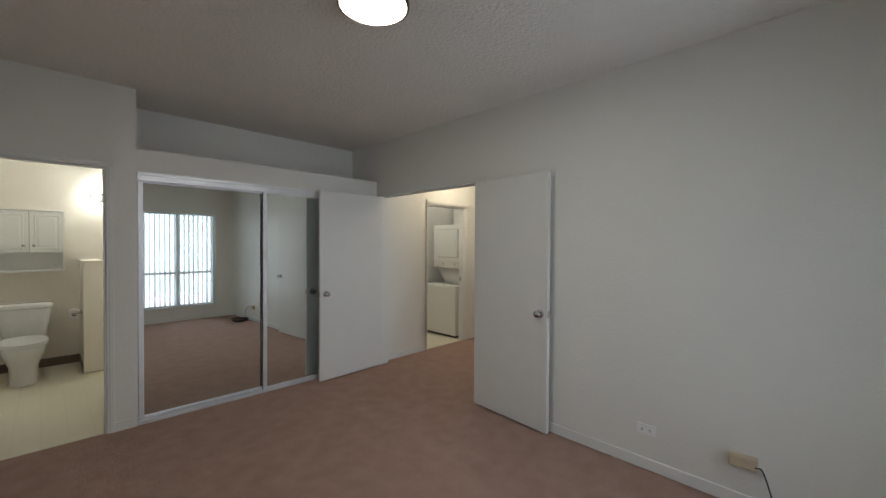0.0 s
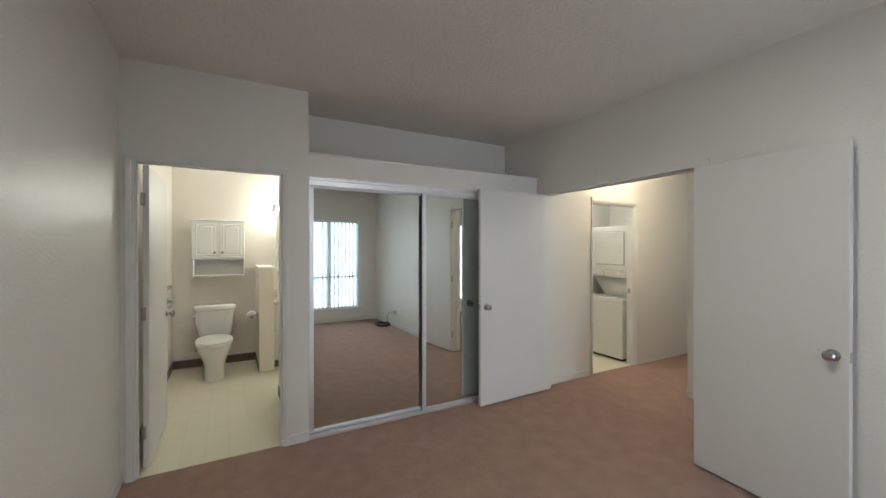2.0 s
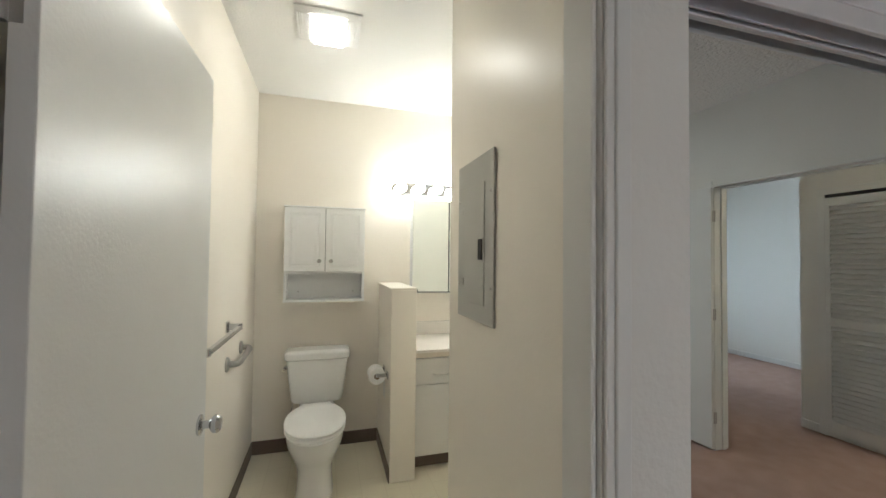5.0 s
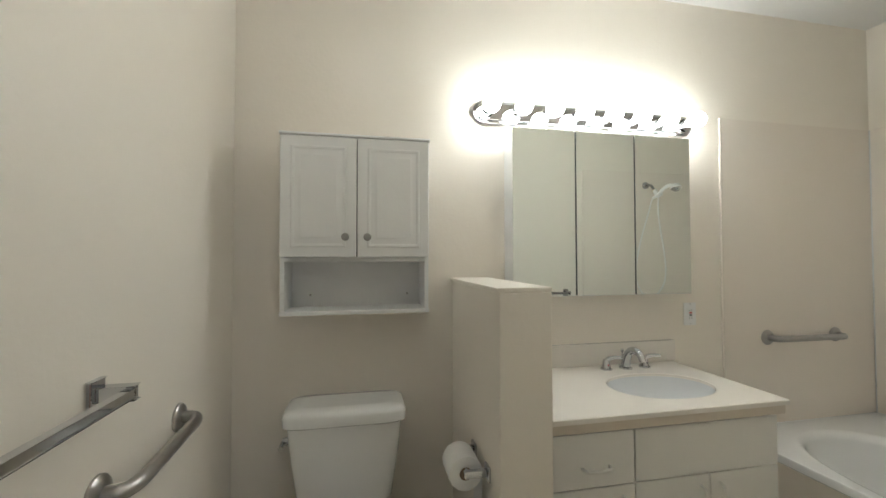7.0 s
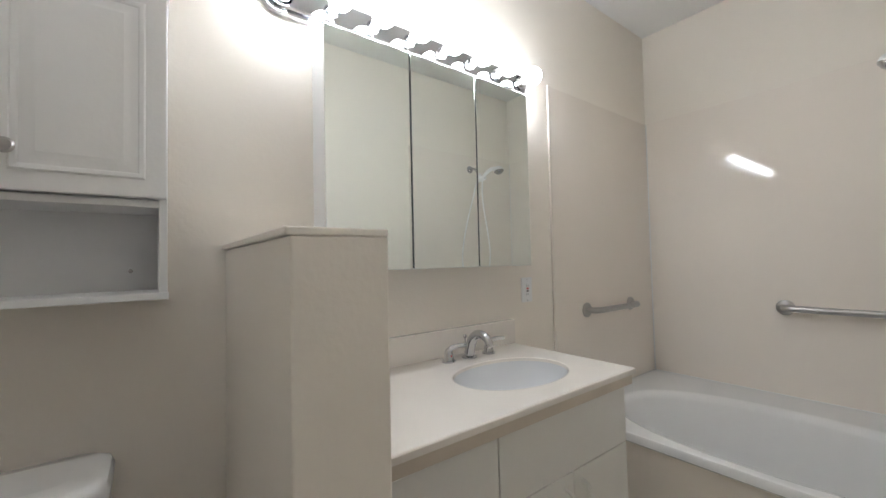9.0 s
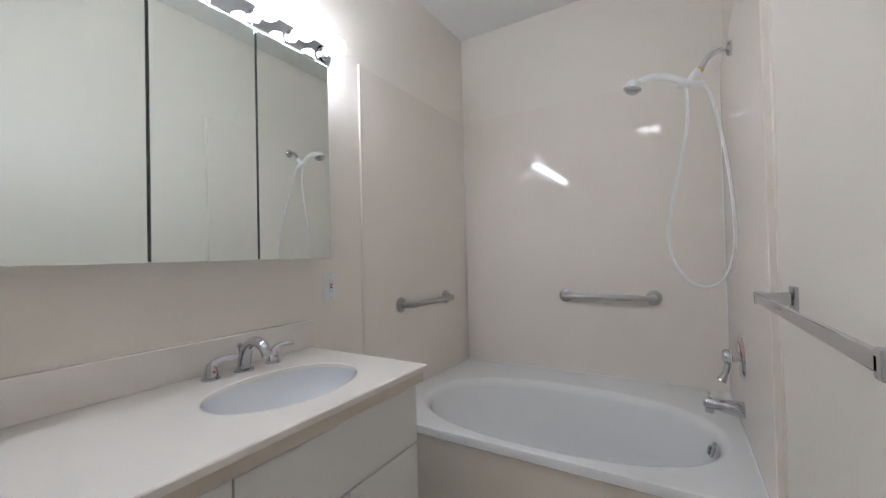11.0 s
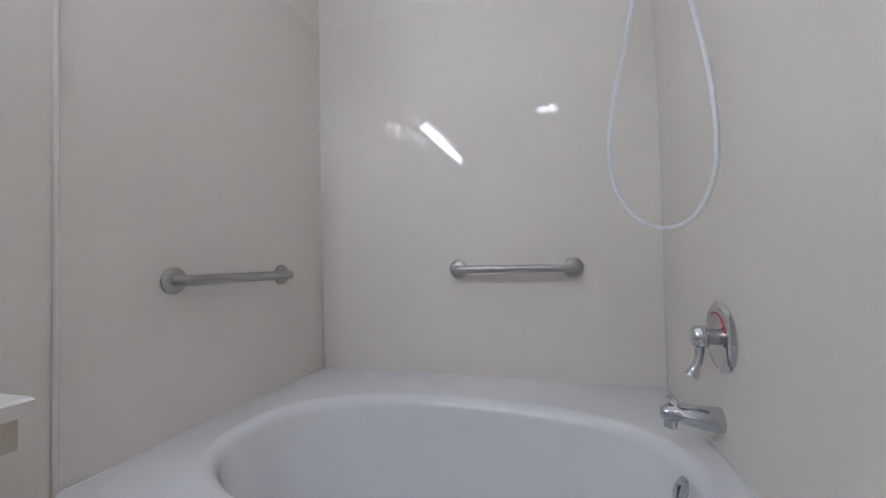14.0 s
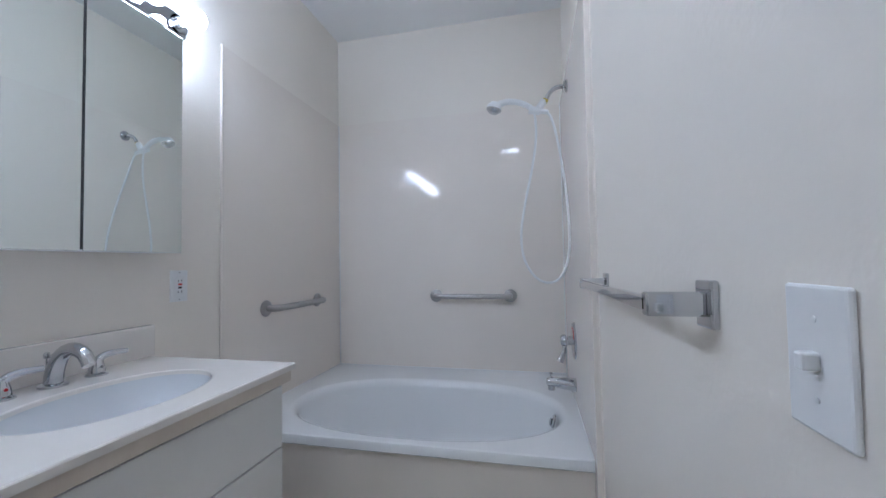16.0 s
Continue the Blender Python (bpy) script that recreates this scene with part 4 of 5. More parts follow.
for x0, x1 in ((vx0, vx0 + 0.018), (vx1 - 0.018, vx1)):
    part("carcass_side", bbox(x0, x1, vy0 + 0.018, vy1 - 0.018, 0.690, 0.8153, bevel=0.001), VANITY, va)
part("toe_kick", bbox(vx0 + 0.002, vx1 - 0.002, vy0 + 0.05, vy1, 0.0, 0.095, bevel=0), COVE, va, "brown toe kick")
part("top_rail", bbox(vx0, vx1 + 0.012, vy0 - 0.040, vy0, 0.781, 0.815, bevel=0.002), COUNTER_EDGE, va, "tan build-up strip")


def front(name, x0, x1, z0, z1, pull):
    d = part(name, bbox(x0, x1, vy0 - 0.019, vy0 - 0.001, z0, z1, bevel=0.002), VANITY, va)
    px, pz, upright = pull
    if px is None:
        return d
    if upright:
        ctrl = [(px, vy0 - 0.018, pz - 0.05), (px, vy0 - 0.040, pz - 0.042), (px, vy0 - 0.047, pz), (px, vy0 - 0.040, pz + 0.042), (px, vy0 - 0.018, pz + 0.05)]
    else:
        ctrl = [(px - 0.05, vy0 - 0.018, pz), (px - 0.042, vy0 - 0.040, pz), (px, vy0 - 0.047, pz), (px + 0.042, vy0 - 0.040, pz), (px + 0.05, vy0 - 0.018, pz)]
    part("pull", tube(bmesh.new(), smooth_path(ctrl, 5), 0.0055, 8), VANITY, d, "white arched pull")
    return d


front("drawer", 1.112, 1.4405, 0.590, 0.769, (1.295, 0.655, False))
front("cabinet_door", 1.112, 1.4405, 0.105, 0.586, (1.395, 0.50, True))
front("false_drawer", 1.4445, 2.043, 0.590, 0.769, (None, 0, False))
front("cabinet_door", 1.4445, 1.7425, 0.105, 0.586, (1.705, 0.50, True))
front("cabinet_door", 1.7465, 2.043, 0.105, 0.586, (1.785, 0.50, True))

SX, SY = 1.725, 2.300
ctop = thing("vanity_counter", (1.58, 2.35, 0.8155), "cream cultured marble counter with oval sink cutout", "counter")
N = 96
x0, x1, y0, y1 = 1.099, 2.066, 2.056, 2.631
b = bmesh.new()
loft(b, [rect_ring(x0, x1, y0, y1, 0.8155, SX, SY, N), rect_ring(x0, x1, y0, y1, 0.831, SX, SY, N), rect_ring(x0 + 0.003, x1 - 0.003, y0 + 0.003, y1, 0.834, SX, SY, N), rect_ring(x0 + 0.006, x1 - 0.006, y0 + 0.006, y1, 0.834, SX, SY, N), oval(SX, SY, 0.834, 0.226, 0.161, 2.1, N),
         oval(SX, SY, 0.834, 0.222, 0.157, 2.1, N), oval(SX, SY, 0.832, 0.218, 0.153, 2.1, N), oval(SX, SY, 0.822, 0.216, 0.151, 2.1, N)], False, False)
part("slab", b, COUNTER, ctop)
part("backsplash", bbox(1.099, 2.078, 2.606, 2.6328, 0.8335, 0.938, bevel=0.003), COUNTER, ctop)
b = bmesh.new()
loft(b, [oval(SX, SY, 0.8225, 0.228, 0.163, 2.1, N), oval(SX, SY, 0.8215, 0.217, 0.152, 2.1, N), oval(SX, SY, 0.800, 0.211, 0.146, 2.1, N), oval(SX, SY, 0.775, 0.200, 0.136, 2.08, N), oval(SX, SY, 0.750, 0.182, 0.122, 2.05, N), oval(SX, SY, 0.728, 0.154, 0.103, 2.0, N),
         oval(SX, SY, 0.711, 0.116, 0.078, 2.0, N), oval(SX, SY, 0.701, 0.072, 0.050, 2.0, N), oval(SX, SY, 0.698, 0.045, 0.036, 2.0, N), oval(SX, SY, 0.696, 0.022, 0.022, 2.0, N)], False, True)
basin = part("basin", b, BASIN, ctop, "white undermount oval basin")
part("drain", lathe(bmesh.new(), (SX, SY, 0.697), (0, 0, 1), [(0, 0), (0, 0.024), (0.003, 0.022), (0.003, 0.0)], 20), CHROME, basin, "chrome drain ring")

# faucet
FX, FY, FZ = 1.745, 2.540, 0.834
fa = thing("faucet", (FX, FY, FZ), "chrome widespread faucet with arched spout and two levers", "faucet")
b = bmesh.new()
lathe(b, (FX, FY, FZ), (0, 0, 1), [(0, 0), (0, 0.030), (0.006, 0.030), (0.010, 0.022), (0.012, 0)], 24)
ctrl = [(FX, FY, FZ + 0.005), (FX, FY - 0.006, FZ + 0.042), (FX, FY - 0.027, FZ + 0.080), (FX, FY - 0.062, FZ + 0.097), (FX, FY - 0.100, FZ + 0.086), (FX, FY - 0.119, FZ + 0.058)]
path = smooth_path(ctrl, 6)
tube(b, path, [0.0205 - 0.006 * i / (len(path) - 1) for i in range(len(path))], 16)
sp = part("spout", b, CHROME, fa)
part("lift_rod", lathe(bmesh.new(), (FX, FY + 0.024, FZ), (0, 0, 1), [(0, 0.0022), (0.068, 0.0022), (0.071, 0.006), (0.078, 0.0075), (0.085, 0.005), (0.087, 0)], 12), CHROME, fa)
for s, spot in ((-1, RED), (1, CAR_GREY)):
    hx = FX + s * 0.102
    b = bmesh.new()
    lathe(b, (hx, FY, FZ), (0, 0, 1), [(0, 0), (0, 0.026), (0.005, 0.026), (0.009, 0.020), (0.024, 0.018), (0.036, 0.015), (0.046, 0.012), (0.05, 0)], 22)
    path = smooth_path([(hx, FY, FZ + 0.036), (hx + 0.012, FY - 0.004, FZ + 0.050), (hx + 0.036, FY - 0.010, FZ + 0.056), (hx + 0.070, FY - 0.018, FZ + 0.055)], 6)
    tube(b, path, [0.012 - 0.0045 * i / (len(path) - 1) for i in range(len(path))], 12)
    hd = part("handle", b, CHROME, fa, "chrome lever handle")
    part("index_dot", lathe(bmesh.new(), (hx, FY - 0.0178, FZ + 0.024), (0, -1, 0.05), [(0, 0), (0, 0.004), (0.0015, 0.0035), (0.002, 0)], 10), spot, hd, "coloured index dot")

# medicine cabinet
mc = thing("medicine_cabinet", (1.632, 2.63, 1.182), "three-door mirrored medicine cabinet above the vanity", "medicine cabinet")
mx0, mx1, mz0, mz1, my = 1.175, 2.090, 1.182, 1.937, 2.512
part("body", bbox(mx0 + 0.004, mx1 - 0.004, my + 0.006, 2.631, mz0 + 0.002, mz1 - 0.002, bevel=0.001), CABINET, mc)
w = (mx1 - mx0) / 3
for i in range(3):
    a0, a1 = mx0 + i * w + (0.0035 if i else 0.0), mx0 + (i + 1) * w - (0.0035 if i < 2 else 0.0)
    d = part("mirror_door", bbox(a0, a1, my, my + 0.005, mz0, mz1, bevel=0.0015), MIRROR, mc, "frameless mirror door")
    if i < 2:
        # shade of the slit between mirror doors, painted as a dark strip
        part("door_gap_shade", bbox(a1 + 0.0005, a1 + 0.0065, my + 0.003, my + 0.0058, mz0 + 0.004, mz1 - 0.004, bevel=0), GAP_SHADE, d, "dark strip painted as the shade between the doors")

# vanity light bar
lb = thing("vanity_light", (1.611, 2.631, 2.03), "chrome vanity light bar with eight lit globe bulbs", "vanity light")
lx0, lx1, lz = 1.074, 2.148, 2.033
b = bmesh.new()
box(b, lx0, lx1, 2.606, 2.6315, lz - 0.052, lz + 0.052, bevel=0.004)
box(b, lx0, lx1, 2.592, 2.607, lz - 0.040, lz + 0.040, bevel=0.006)
part("backplate", b, CHROME, lb, "stepped chrome bar")
for ex, s in ((lx0, -1), (lx1, 1)):
    b = bmesh.new()
    for r, ya, yb in ((0.052, 2.606, 2.6315), (0.046, 2.600, 2.607), (0.040, 2.592, 2.601), (0.030, 2.586, 2.593)):
        lathe(b, (ex, ya, lz), (0, 1, 0), [(0, 0), (0, r - 0.003), (0.003, r), (yb - ya, r), (yb - ya, 0)], 32)
    part("end_cap", b, CHROME, lb, "ridged round chrome end cap")
for i in range(8):
    bx = lx0 + 0.006 + i * (lx1 - lx0 - 0.018) / 7
    so = part("socket", lathe(bmesh.new(), (bx, 2.594, lz), (0, -1, 0), [(0, 0), (0, 0.024), (0.006, 0.022), (0.012, 0.018), (0.030, 0.018), (0.032, 0.0)], 20), CHROME, lb, "chrome lamp socket")
    part("bulb", lathe(bmesh.new(), (bx, 2.562, lz), (0, -1, 0), [(0, 0), (0, 0.013), (0.012, 0.016), (0.022, 0.027), (0.036, 0.037), (0.052, 0.040), (0.068, 0.037), (0.082, 0.026), (0.090, 0.012), (0.092, 0)], 24), BULB_GLOW, so, "lit globe bulb")

# outlet by the vanity
go = thing("wall_outlet", (2.189, 2.632, 1.064), "white safety outlet with red and black buttons", "outlet")
part("cover_plate", bbox(2.153, 2.225, 2.626, 2.6318, 1.006, 1.122, bevel=0.002), PLASTIC, go)
part("insert", bbox(2.172, 2.206, 2.6235, 2.6262, 1.029, 1.099, bevel=0.001), PLASTIC, go)
part("test_button", bbox(2.181, 2.197, 2.6215, 2.6236, 1.0665, 1.0735, bevel=0.0006), RED, go, "red test button")
part("reset_button", bbox(2.182, 2.196, 2.6215, 2.6236, 1.0545, 1.0615, bevel=0.0006), BLACK, go, "black reset button")
for z in (1.0425, 1.083):
    for dx in (-0.007, 0.007):
        part("slot", bbox(2.189 + dx - 0.001, 2.189 + dx + 0.001, 2.6230, 2.6237, z - 0.004, z + 0.004, bevel=0), BLACK, go)
for z in (1.014, 1.114):
    part("screw", lathe(bmesh.new(), (2.189, 2.6262, z), (0, -1, 0), [(0, 0), (0, 0.003), (0.001, 0.0025), (0.0013, 0)], 10), BRUSHED, go)

# tub surround
ST = 2.10
b = bmesh.new()
box(b, 2.392, 3.447, 2.6292, 2.6322, 0.45, ST, bevel=0.001)
structure("trim_surround_north", b, SURROUND, "glossy cream tub surround panel", "tub surround")
b = bmesh.new()
box(b, 3.440, 3.4472, 1.146, 2.626, 0.45, ST, bevel=0.0025)
structure("trim_surround_east", b, SURROUND, "glossy cream tub surround panel", "tub surround")
b = bmesh.new()
box(b, 2.345, 3.447, 1.1245, 1.147, 0.0, ST, bevel=0.0025)
structure("trim_surround_south", b, SURROUND, "glossy cream tub surround panel", "tub surround")
b = bmesh.new()
tube(b, [(2.392, 2.627, 0.0), (2.392, 2.627, ST)], 0.0065, 10)
structure("trim_surround_edge_north", b, SURROUND, "white rounded edge strip of the surround", "trim")
b = bmesh.new()
tube(b, [(2.345, 1.126, 0.0), (2.345, 1.126, ST)], 0.0045, 10)
structure("trim_surround_edge_south", b, SURROUND, "white rounded edge strip of the surround", "trim")
b = bmesh.new()
tube(b, [(3.441, 2.626, 0.46), (3.441, 2.626, ST)], 0.004, 8)
tube(b, [(3.441, 1.147, 0.46), (3.441, 1.147, ST)], 0.004, 8)
tube(b, [(2.392, 2.6255, 0.459), (3.441, 2.6255, 0.459)], 0.004, 8)
tube(b, [(3.4405, 2.626, 0.459), (3.4405, 1.147, 0.459)], 0.004, 8)
tube(b, [(2.40, 1.1475, 0.459), (3.441, 1.1475, 0.459)], 0.004, 8)
structure("trim_caulk", b, TUB, "white caulk bead round the tub", "caulk")

# tub
bt = thing("bathtub", (2.92, 1.89, 0.0), "white oval soaking tub with flat deck", "bathtub")
N = 128
TXc, TYc = 2.815, 1.86
x0, x1, y0, y1 = 2.386, 3.4395, 1.1475, 2.6245
b = bmesh.new()
loft(b, [rect_ring(x0 + 0.01, x1, y0, y1, 0.418, TXc, TYc, N), rect_ring(x0, x1, y0, y1, 0.425, TXc, TYc, N), rect_ring(x0, x1, y0, y1, 0.450, TXc, TYc, N),
         rect_ring(x0 + 0.004, x1, y0, y1, 0.458, TXc, TYc, N), rect_ring(x0 + 0.012, x1, y0, y1, 0.460, TXc, TYc, N), rect_ring(x0 + 0.018, x1, y0, y1, 0.460, TXc, TYc, N), oval(TXc, TYc, 0.460, 0.390, 0.662, 2.35, N),
         *[oval(TXc, TYc, 0.460 - 0.048 * (1 - math.cos(a)), 0.390 - 0.044 * math.sin(a), 0.662 - 0.044 * math.sin(a), 2.35, N) for a in [radians(9 * k) for k in range(1, 10)]],
         oval(TXc, TYc, 0.36, 0.335, 0.600, 2.35, N), oval(TXc, TYc, 0.22, 0.305, 0.555, 2.35, N), oval(TXc, TYc, 0.12, 0.275, 0.515, 2.4, N),
         oval(TXc, TYc, 0.08, 0.235, 0.46, 2.4, N), oval(TXc, TYc, 0.07, 0.15, 0.33, 2.3, N), oval(TXc, TYc, 0.068, 0.03, 0.05, 2.0, N)], False, True)
part("shell", b, TUB, bt)
part("apron", bbox(2.398, 2.416, 1.1475, 2.6245, 0.0, 0.419, bevel=0.002), APRON, bt, "cream front panel")
b = bmesh.new()
lathe(b, (2.87, 1.254, 0.395), (0, 1, 0.3), [(0, 0), (0, 0.031), (0.006, 0.031), (0.010, 0.026), (0.012, 0)], 28)
tube(b, [(2.87, 1.273, 0.376), (2.87, 1.271, 0.395), (2.87, 1.267, 0.410)], [0.005, 0.006, 0.004], 10)
part("overflow_plate", b, CHROME, bt, "chrome overflow plate with lever")

# tub valve
VX, VZ, WY = 2.905, 0.760, 1.147
tv = thing("tub_valve", (VX, WY, VZ), "chrome tub mixer valve with round plate and lever", "valve")
part("plate", lathe(bmesh.new(), (VX, WY, VZ), (0, 1, 0), [(0, 0), (0, 0.086), (0.004, 0.087), (0.010, 0.080), (0.013, 0.062), (0.013, 0)], 40), CHROME, tv)
b = bmesh.new()
arc = [(VX + 0.060 * math.cos(a), WY + 0.0135, VZ + 0.060 * math.sin(a)) for a in [radians(60 + 8 * k) for k in range(14)]]
tube(b, arc, 0.0018, 6)
part("red_arc", b, RED, tv, "red temperature arc")
part("stem", lathe(bmesh.new(), (VX, WY + 0.012, VZ), (0, 1, 0), [(0, 0), (0, 0.020), (0.030, 0.019), (0.030, 0)], 20), BRUSHED, tv)
b = bmesh.new()
lathe(b, (VX, WY + 0.036, VZ), (0, 1, 0), [(0, 0), (0, 0.027), (0.004, 0.029), (0.024, 0.027), (0.032, 0.020), (0.034, 0)], 24)
path = smooth_path([(VX, WY + 0.050, VZ - 0.015), (VX - 0.004, WY + 0.054, VZ - 0.05), (VX - 0.006, WY + 0.066, VZ - 0.082), (VX - 0.008, WY + 0.074, VZ - 0.098)], 5)
tube(b, path, [0.013, 0.012, 0.011, 0.0105, 0.010, 0.010, 0.0105, 0.011, 0.012, 0.013, 0.014, 0.015, 0.016, 0.0165, 0.017, 0.017][:len(path)], 12)
part("lever", b, CHROME, tv, "chrome lever handle")

PX, PZ = 2.935, 0.547
ts = thing("tub_spout", (PX, WY, PZ), "chrome tub spout with diverter knob", "spout")
b = bmesh.new()
prof = [(0, 0.034, 0.0), (0.012, 0.034, 0.0), (0.05, 0.031, 0.004), (0.09, 0.027, 0.009), (0.12, 0.024, 0.011), (0.134, 0.018, 0.008), (0.137, 0.006, 0.004)]
rings = []
for d, r, up in prof:
    rings.append([(PX + r * math.cos(2 * math.pi * k / 24), WY + d, PZ + up + 0.92 * r * math.sin(2 * math.pi * k / 24)) for k in range(24)])
loft(b, rings)
lathe(b, (PX, WY + 0.112, PZ - 0.004), (0, 0.1, -1), [(0, 0), (0, 0.017), (0.024, 0.016), (0.024, 0)], 18)
part("spout_body", b, CHROME, ts)
part("diverter_knob", lathe(bmesh.new(), (PX, WY + 0.115, PZ + 0.030), (0, 0, 1), [(0, 0.003), (0.016, 0.003), (0.017, 0.008), (0.021, 0.009), (0.024, 0.005), (0.0245, 0)], 14), CHROME, ts)

# hand shower
HX, HZ = 2.946, 1.987
sh = thing("hand_shower", (HX, WY, HZ), "white hand shower on chrome arm with looping white hose", "shower")
part("wall_flange", lathe(bmesh.new(), (HX, 1.1465, HZ), (0, 1, 0), [(0, 0), (0, 0.030), (0.008, 0.030), (0.016, 0.022), (0.02, 0.012), (0.02, 0)], 26), CHROME, sh, "chrome wall flange")
part("shower_arm", tube(bmesh.new(), smooth_path([(HX, 1.148, HZ), (HX, 1.194, HZ - 0.002), (HX, 1.228, HZ - 0.022), (HX, 1.252, HZ - 0.062)], 6), 0.0105, 14), CHROME, sh, "curved chrome arm")
b = bmesh.new()
lathe(b, (HX, 1.250, HZ - 0.056), (0, 0.5, -0.86), [(0, 0), (0, 0.0145), (0.014, 0.0145), (0.014, 0)], 16)
part("tape_wrap", b, YELLOW, sh, "yellow thread tape")
b = bmesh.new()
lathe(b, (HX, 1.258, HZ - 0.060), (0, 0.55, -0.83), [(0, 0), (0, 0.017), (0.045, 0.018), (0.05, 0.012), (0.05, 0)], 18)
lathe(b, (HX, 1.312, HZ - 0.104), (0, -0.88, -0.20), [(-0.02, 0), (-0.02, 0.019), (0.03, 0.019), (0.04, 0.012), (0.075, 0.011), (0.075, 0)], 18)
part("holder", b, PLASTIC, sh, "white plastic holder")
b = bmesh.new()
path = smooth_path([(HX, 1.300, HZ - 0.108), (HX - 0.004, 1.345, HZ - 0.076), (HX - 0.008, 1.395, HZ - 0.056), (HX - 0.010, 1.445, HZ - 0.052), (HX - 0.012, 1.480, HZ - 0.062)], 6)
tube(b, path, [0.0125 + 0.004 * i / (len(path) - 1) for i in range(len(path))], 16)
lathe(b, (HX - 0.012, 1.496, HZ - 0.050), (0, 0.25, -0.97), [(0, 0), (0, 0.020), (0.012, 0.032), (0.028, 0.038), (0.034, 0.037), (0.034, 0)], 28)
hb = part("handset", b, PLASTIC, sh, "white handset")
part("spray_face", lathe(bmesh.new(), (HX - 0.012, 1.5045, HZ - 0.083), (0, 0.25, -0.97), [(0, 0), (0, 0.0385), (0.008, 0.037), (0.014, 0.028), (0.020, 0.024), (0.024, 0.015), (0.024, 0)], 28), CHROME, hb, "chrome spray face")
hose = [(HX - 0.002, 1.308, HZ - 0.115), (HX - 0.003, 1.302, HZ - 0.16), (HX - 0.005, 1.303, HZ - 0.26), (HX - 0.006, 1.325, HZ - 0.40), (HX - 0.008, 1.360, HZ - 0.56), (HX - 0.012, 1.384, HZ - 0.72), (HX - 0.02, 1.372, HZ - 0.84),
        (HX - 0.04, 1.325, HZ - 0.925), (HX - 0.065, 1.265, HZ - 0.955), (HX - 0.095, 1.206, HZ - 0.925), (HX - 0.12, 1.172, HZ - 0.82), (HX - 0.11, 1.168, HZ - 0.66), (HX - 0.07, 1.180, HZ - 0.46), (HX - 0.02, 1.205, HZ - 0.25), (HX - 0.006, 1.228, HZ - 0.150), (HX, 1.250, HZ - 0.118)]
part("hose", tube(bmesh.new(), smooth_path(hose, 8), 0.0056, 10), PLASTIC, sh, "white ribbed hose")


# ---- outside, seen through the windows ----
GZ = -1.0
b = bmesh.new()
box(b, -400, 400, -800, -4.76, GZ - 0.2, GZ)
structure("ground", b, ASPHALT, "grey asphalt parking ground", "ground")
b = bmesh.new()
box(b, -30, 30, -7.4, -4.78, GZ, GZ + 0.06)
structure("ground_lawn", b, GRASS, "green lawn strip by the building", "lawn")


def car(x, y, paint, label):
    c = thing("parked_car", (x, y, GZ), label, "car", "parked cars")
    b = bmesh.new()

    def sec(yy, w, z0, z1):
        return [(x - w, yy, GZ + z0), (x - w, yy, GZ + (z0 + z1) / 2), (x - w * 0.9, yy, GZ + z1), (x + w * 0.9, yy, GZ + z1), (x + w, yy, GZ + (z0 + z1) / 2), (x + w, yy, GZ + z0)]
    loft(b, [sec(y + 2.15, 0.70, 0.32, 0.62), sec(y + 2.0, 0.82, 0.22, 0.74), sec(y + 1.0, 0.88, 0.2, 0.92), sec(y - 1.2, 0.88, 0.2, 0.96), sec(y - 2.0, 0.84, 0.22, 0.92), sec(y - 2.15, 0.74, 0.34, 0.75)])
    part("body", b, paint, c)
    b = bmesh.new()
    loft(b, [[(x - 0.80, y + 1.0, GZ + 0.9), (x + 0.80, y + 1.0, GZ + 0.9), (x + 0.80, y - 1.7, GZ + 0.92), (x - 0.80, y - 1.7, GZ + 0.92)],
             [(x - 0.64, y + 0.25, GZ + 1.40), (x + 0.64, y + 0.25, GZ + 1.40), (x + 0.64, y - 1.1, GZ + 1.42), (x - 0.64, y - 1.1, GZ + 1.42)]])
    part("cabin_glass", b, DARK_GLASS, c, "dark car windows")
    part("roof", bbox(x - 0.66, x + 0.66, y - 1.15, y + 0.28, GZ + 1.405, GZ + 1.45, bevel=0.02), paint, c)
    for sx in (-0.58, 0.58):
        part("headlight", bbox(x + sx - 0.14, x + sx + 0.14, y + 2.02, y + 2.13, GZ + 0.55, GZ + 0.68, bevel=0.02), PLASTIC, c, "clear headlight")
        for sy in (-1.3, 1.35):
            w = part("wheel", lathe(bmesh.new(), (x + sx * 1.36, y + sy, GZ + 0.31), (math.copysign(1, sx), 0, 0), [(0, 0), (0, 0.31), (0.18, 0.31), (0.2, 0.29), (0.2, 0.2), (0.2, 0)], 24), RUBBER, c, "black tyre")
    part("number_plate", bbox(x - 0.15, x + 0.15, y + 2.15, y + 2.165, GZ + 0.40, GZ + 0.50, bevel=0.004), PLASTIC, c)
    return c


car(3.3, -11.4, CAR_RED, "red parked car facing the window")
car(0.5, -11.8, CAR_GREY, "silver parked car facing the window")
car(8.6, -12.0, CAR_GREY, "silver parked car facing the window")


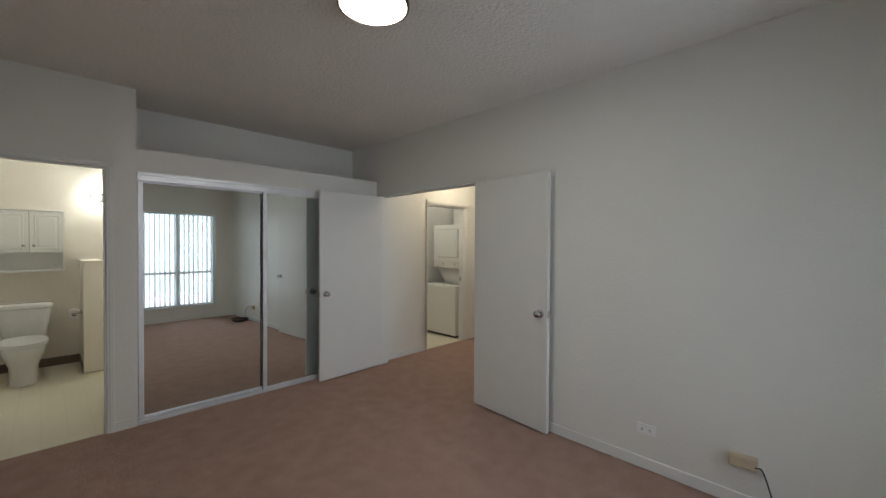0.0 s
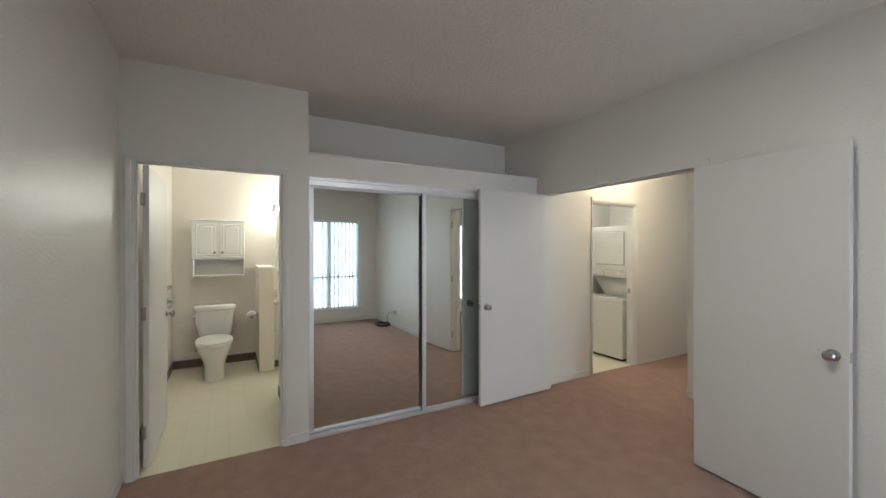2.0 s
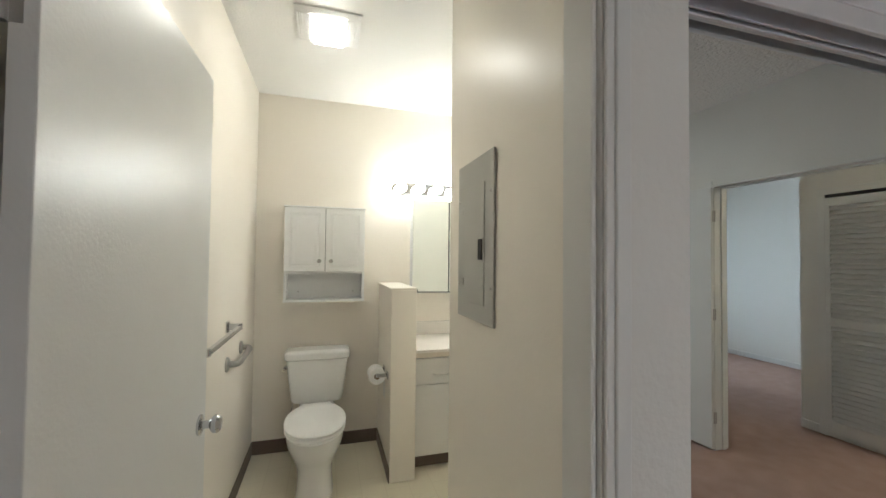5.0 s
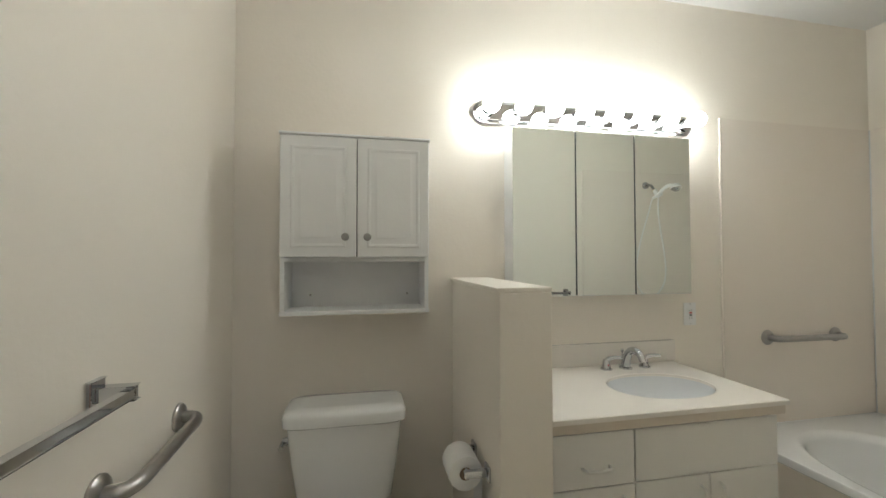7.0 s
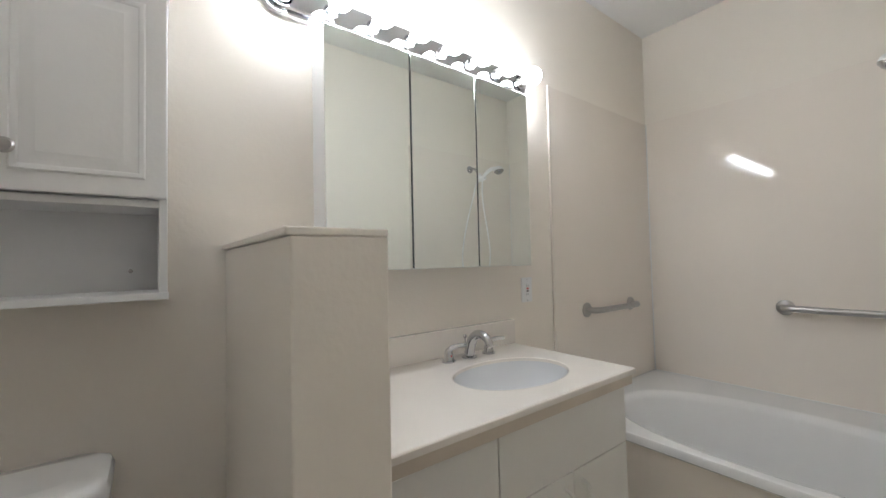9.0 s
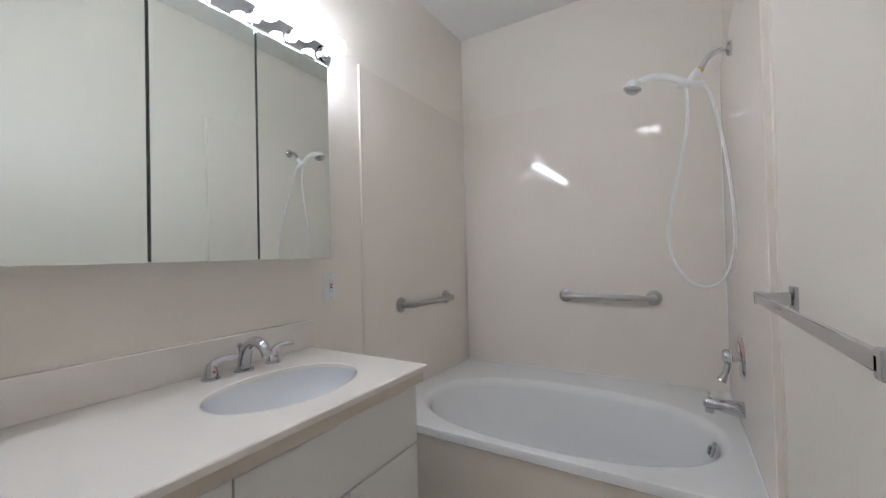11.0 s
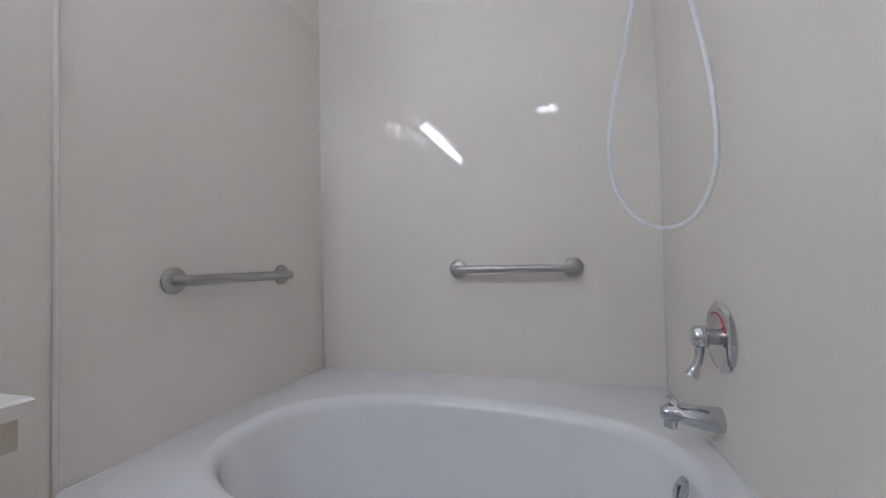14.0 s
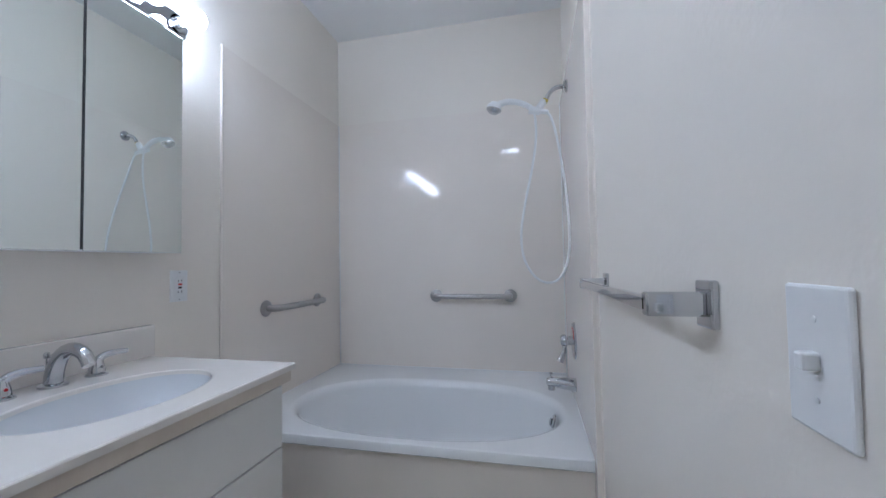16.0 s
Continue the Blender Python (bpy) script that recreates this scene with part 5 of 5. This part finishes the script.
def shrub(x, y, z0, r, h, seed, name="shrub", label="green leafy shrub on the lawn", trunk=0.25):
    t = thing(name, (x, y, z0), label, "plant")
    g = random.Random(seed)
    b = bmesh.new()
    tube(b, [(x, y, z0), (x + 0.05 * r, y, z0 + trunk * h), (x, y + 0.06 * r, z0 + 0.7 * h)], [0.06 * r + 0.03, 0.05 * r + 0.02, 0.02], 8)
    for k in range(6):
        a = g.uniform(0, 6.28)
        tube(b, [(x, y, z0 + trunk * h), (x + 0.6 * r * math.cos(a), y + 0.6 * r * math.sin(a), z0 + g.uniform(0.5, 0.85) * h)], [0.03, 0.01], 6)
    part("trunk", b, BARK, t)
    b = bmesh.new()
    for k in range(900):
        a, e, q = g.uniform(0, 6.28), g.uniform(-1, 1), g.random() ** 0.4
        lump = 1 + 0.25 * math.sin(3 * a + seed) * math.cos(2.3 * e)
        c = Vector((x + q * r * lump * math.cos(a) * math.sqrt(1 - e * e), y + q * r * lump * math.sin(a) * math.sqrt(1 - e * e), z0 + h * (0.62 + 0.38 * q * e * lump)))
        u = Vector((g.uniform(-1, 1), g.uniform(-1, 1), g.uniform(-1, 1))).normalized() * 0.10
        v = u.orthogonal().normalized() * 0.045
        b.faces.new([b.verts.new(c - u), b.verts.new(c + v), b.verts.new(c + u), b.verts.new(c - v)])
    part("crown", b, LEAF, t)
    return t


shrub(1.2, -8.6, GZ, 0.7, 2.2, 3)
shrub(5.6, -14.5, GZ, 1.5, 4.8, 5, "tree", "green leafy tree behind the parked cars", 0.4)
bd = thing("apartment_building", (2, -24, GZ), "pale stucco apartment building across the parking ground", "building")
part("wall", bbox(-22, 26, -30, -24, GZ, GZ + 6.2, bevel=0.02), STUCCO, bd)
part("roof", bbox(-22.4, 26.4, -30.4, -23.5, GZ + 6.2, GZ + 6.5, bevel=0.03), TRIM, bd)
for i in range(9):
    for z in (0.9, 3.7):
        x = -19 + 5.2 * i
        wn_ = part("window", bbox(x, x + 1.8, -24.03, -23.99, GZ + z, GZ + z + 1.3, bevel=0.01), DARK_GLASS, bd, "dark far window")
        part("window_frame", bbox(x - 0.06, x + 1.86, -24.02, -23.995, GZ + z - 0.06, GZ + z + 1.36, bevel=0.005), TRIM, wn_)
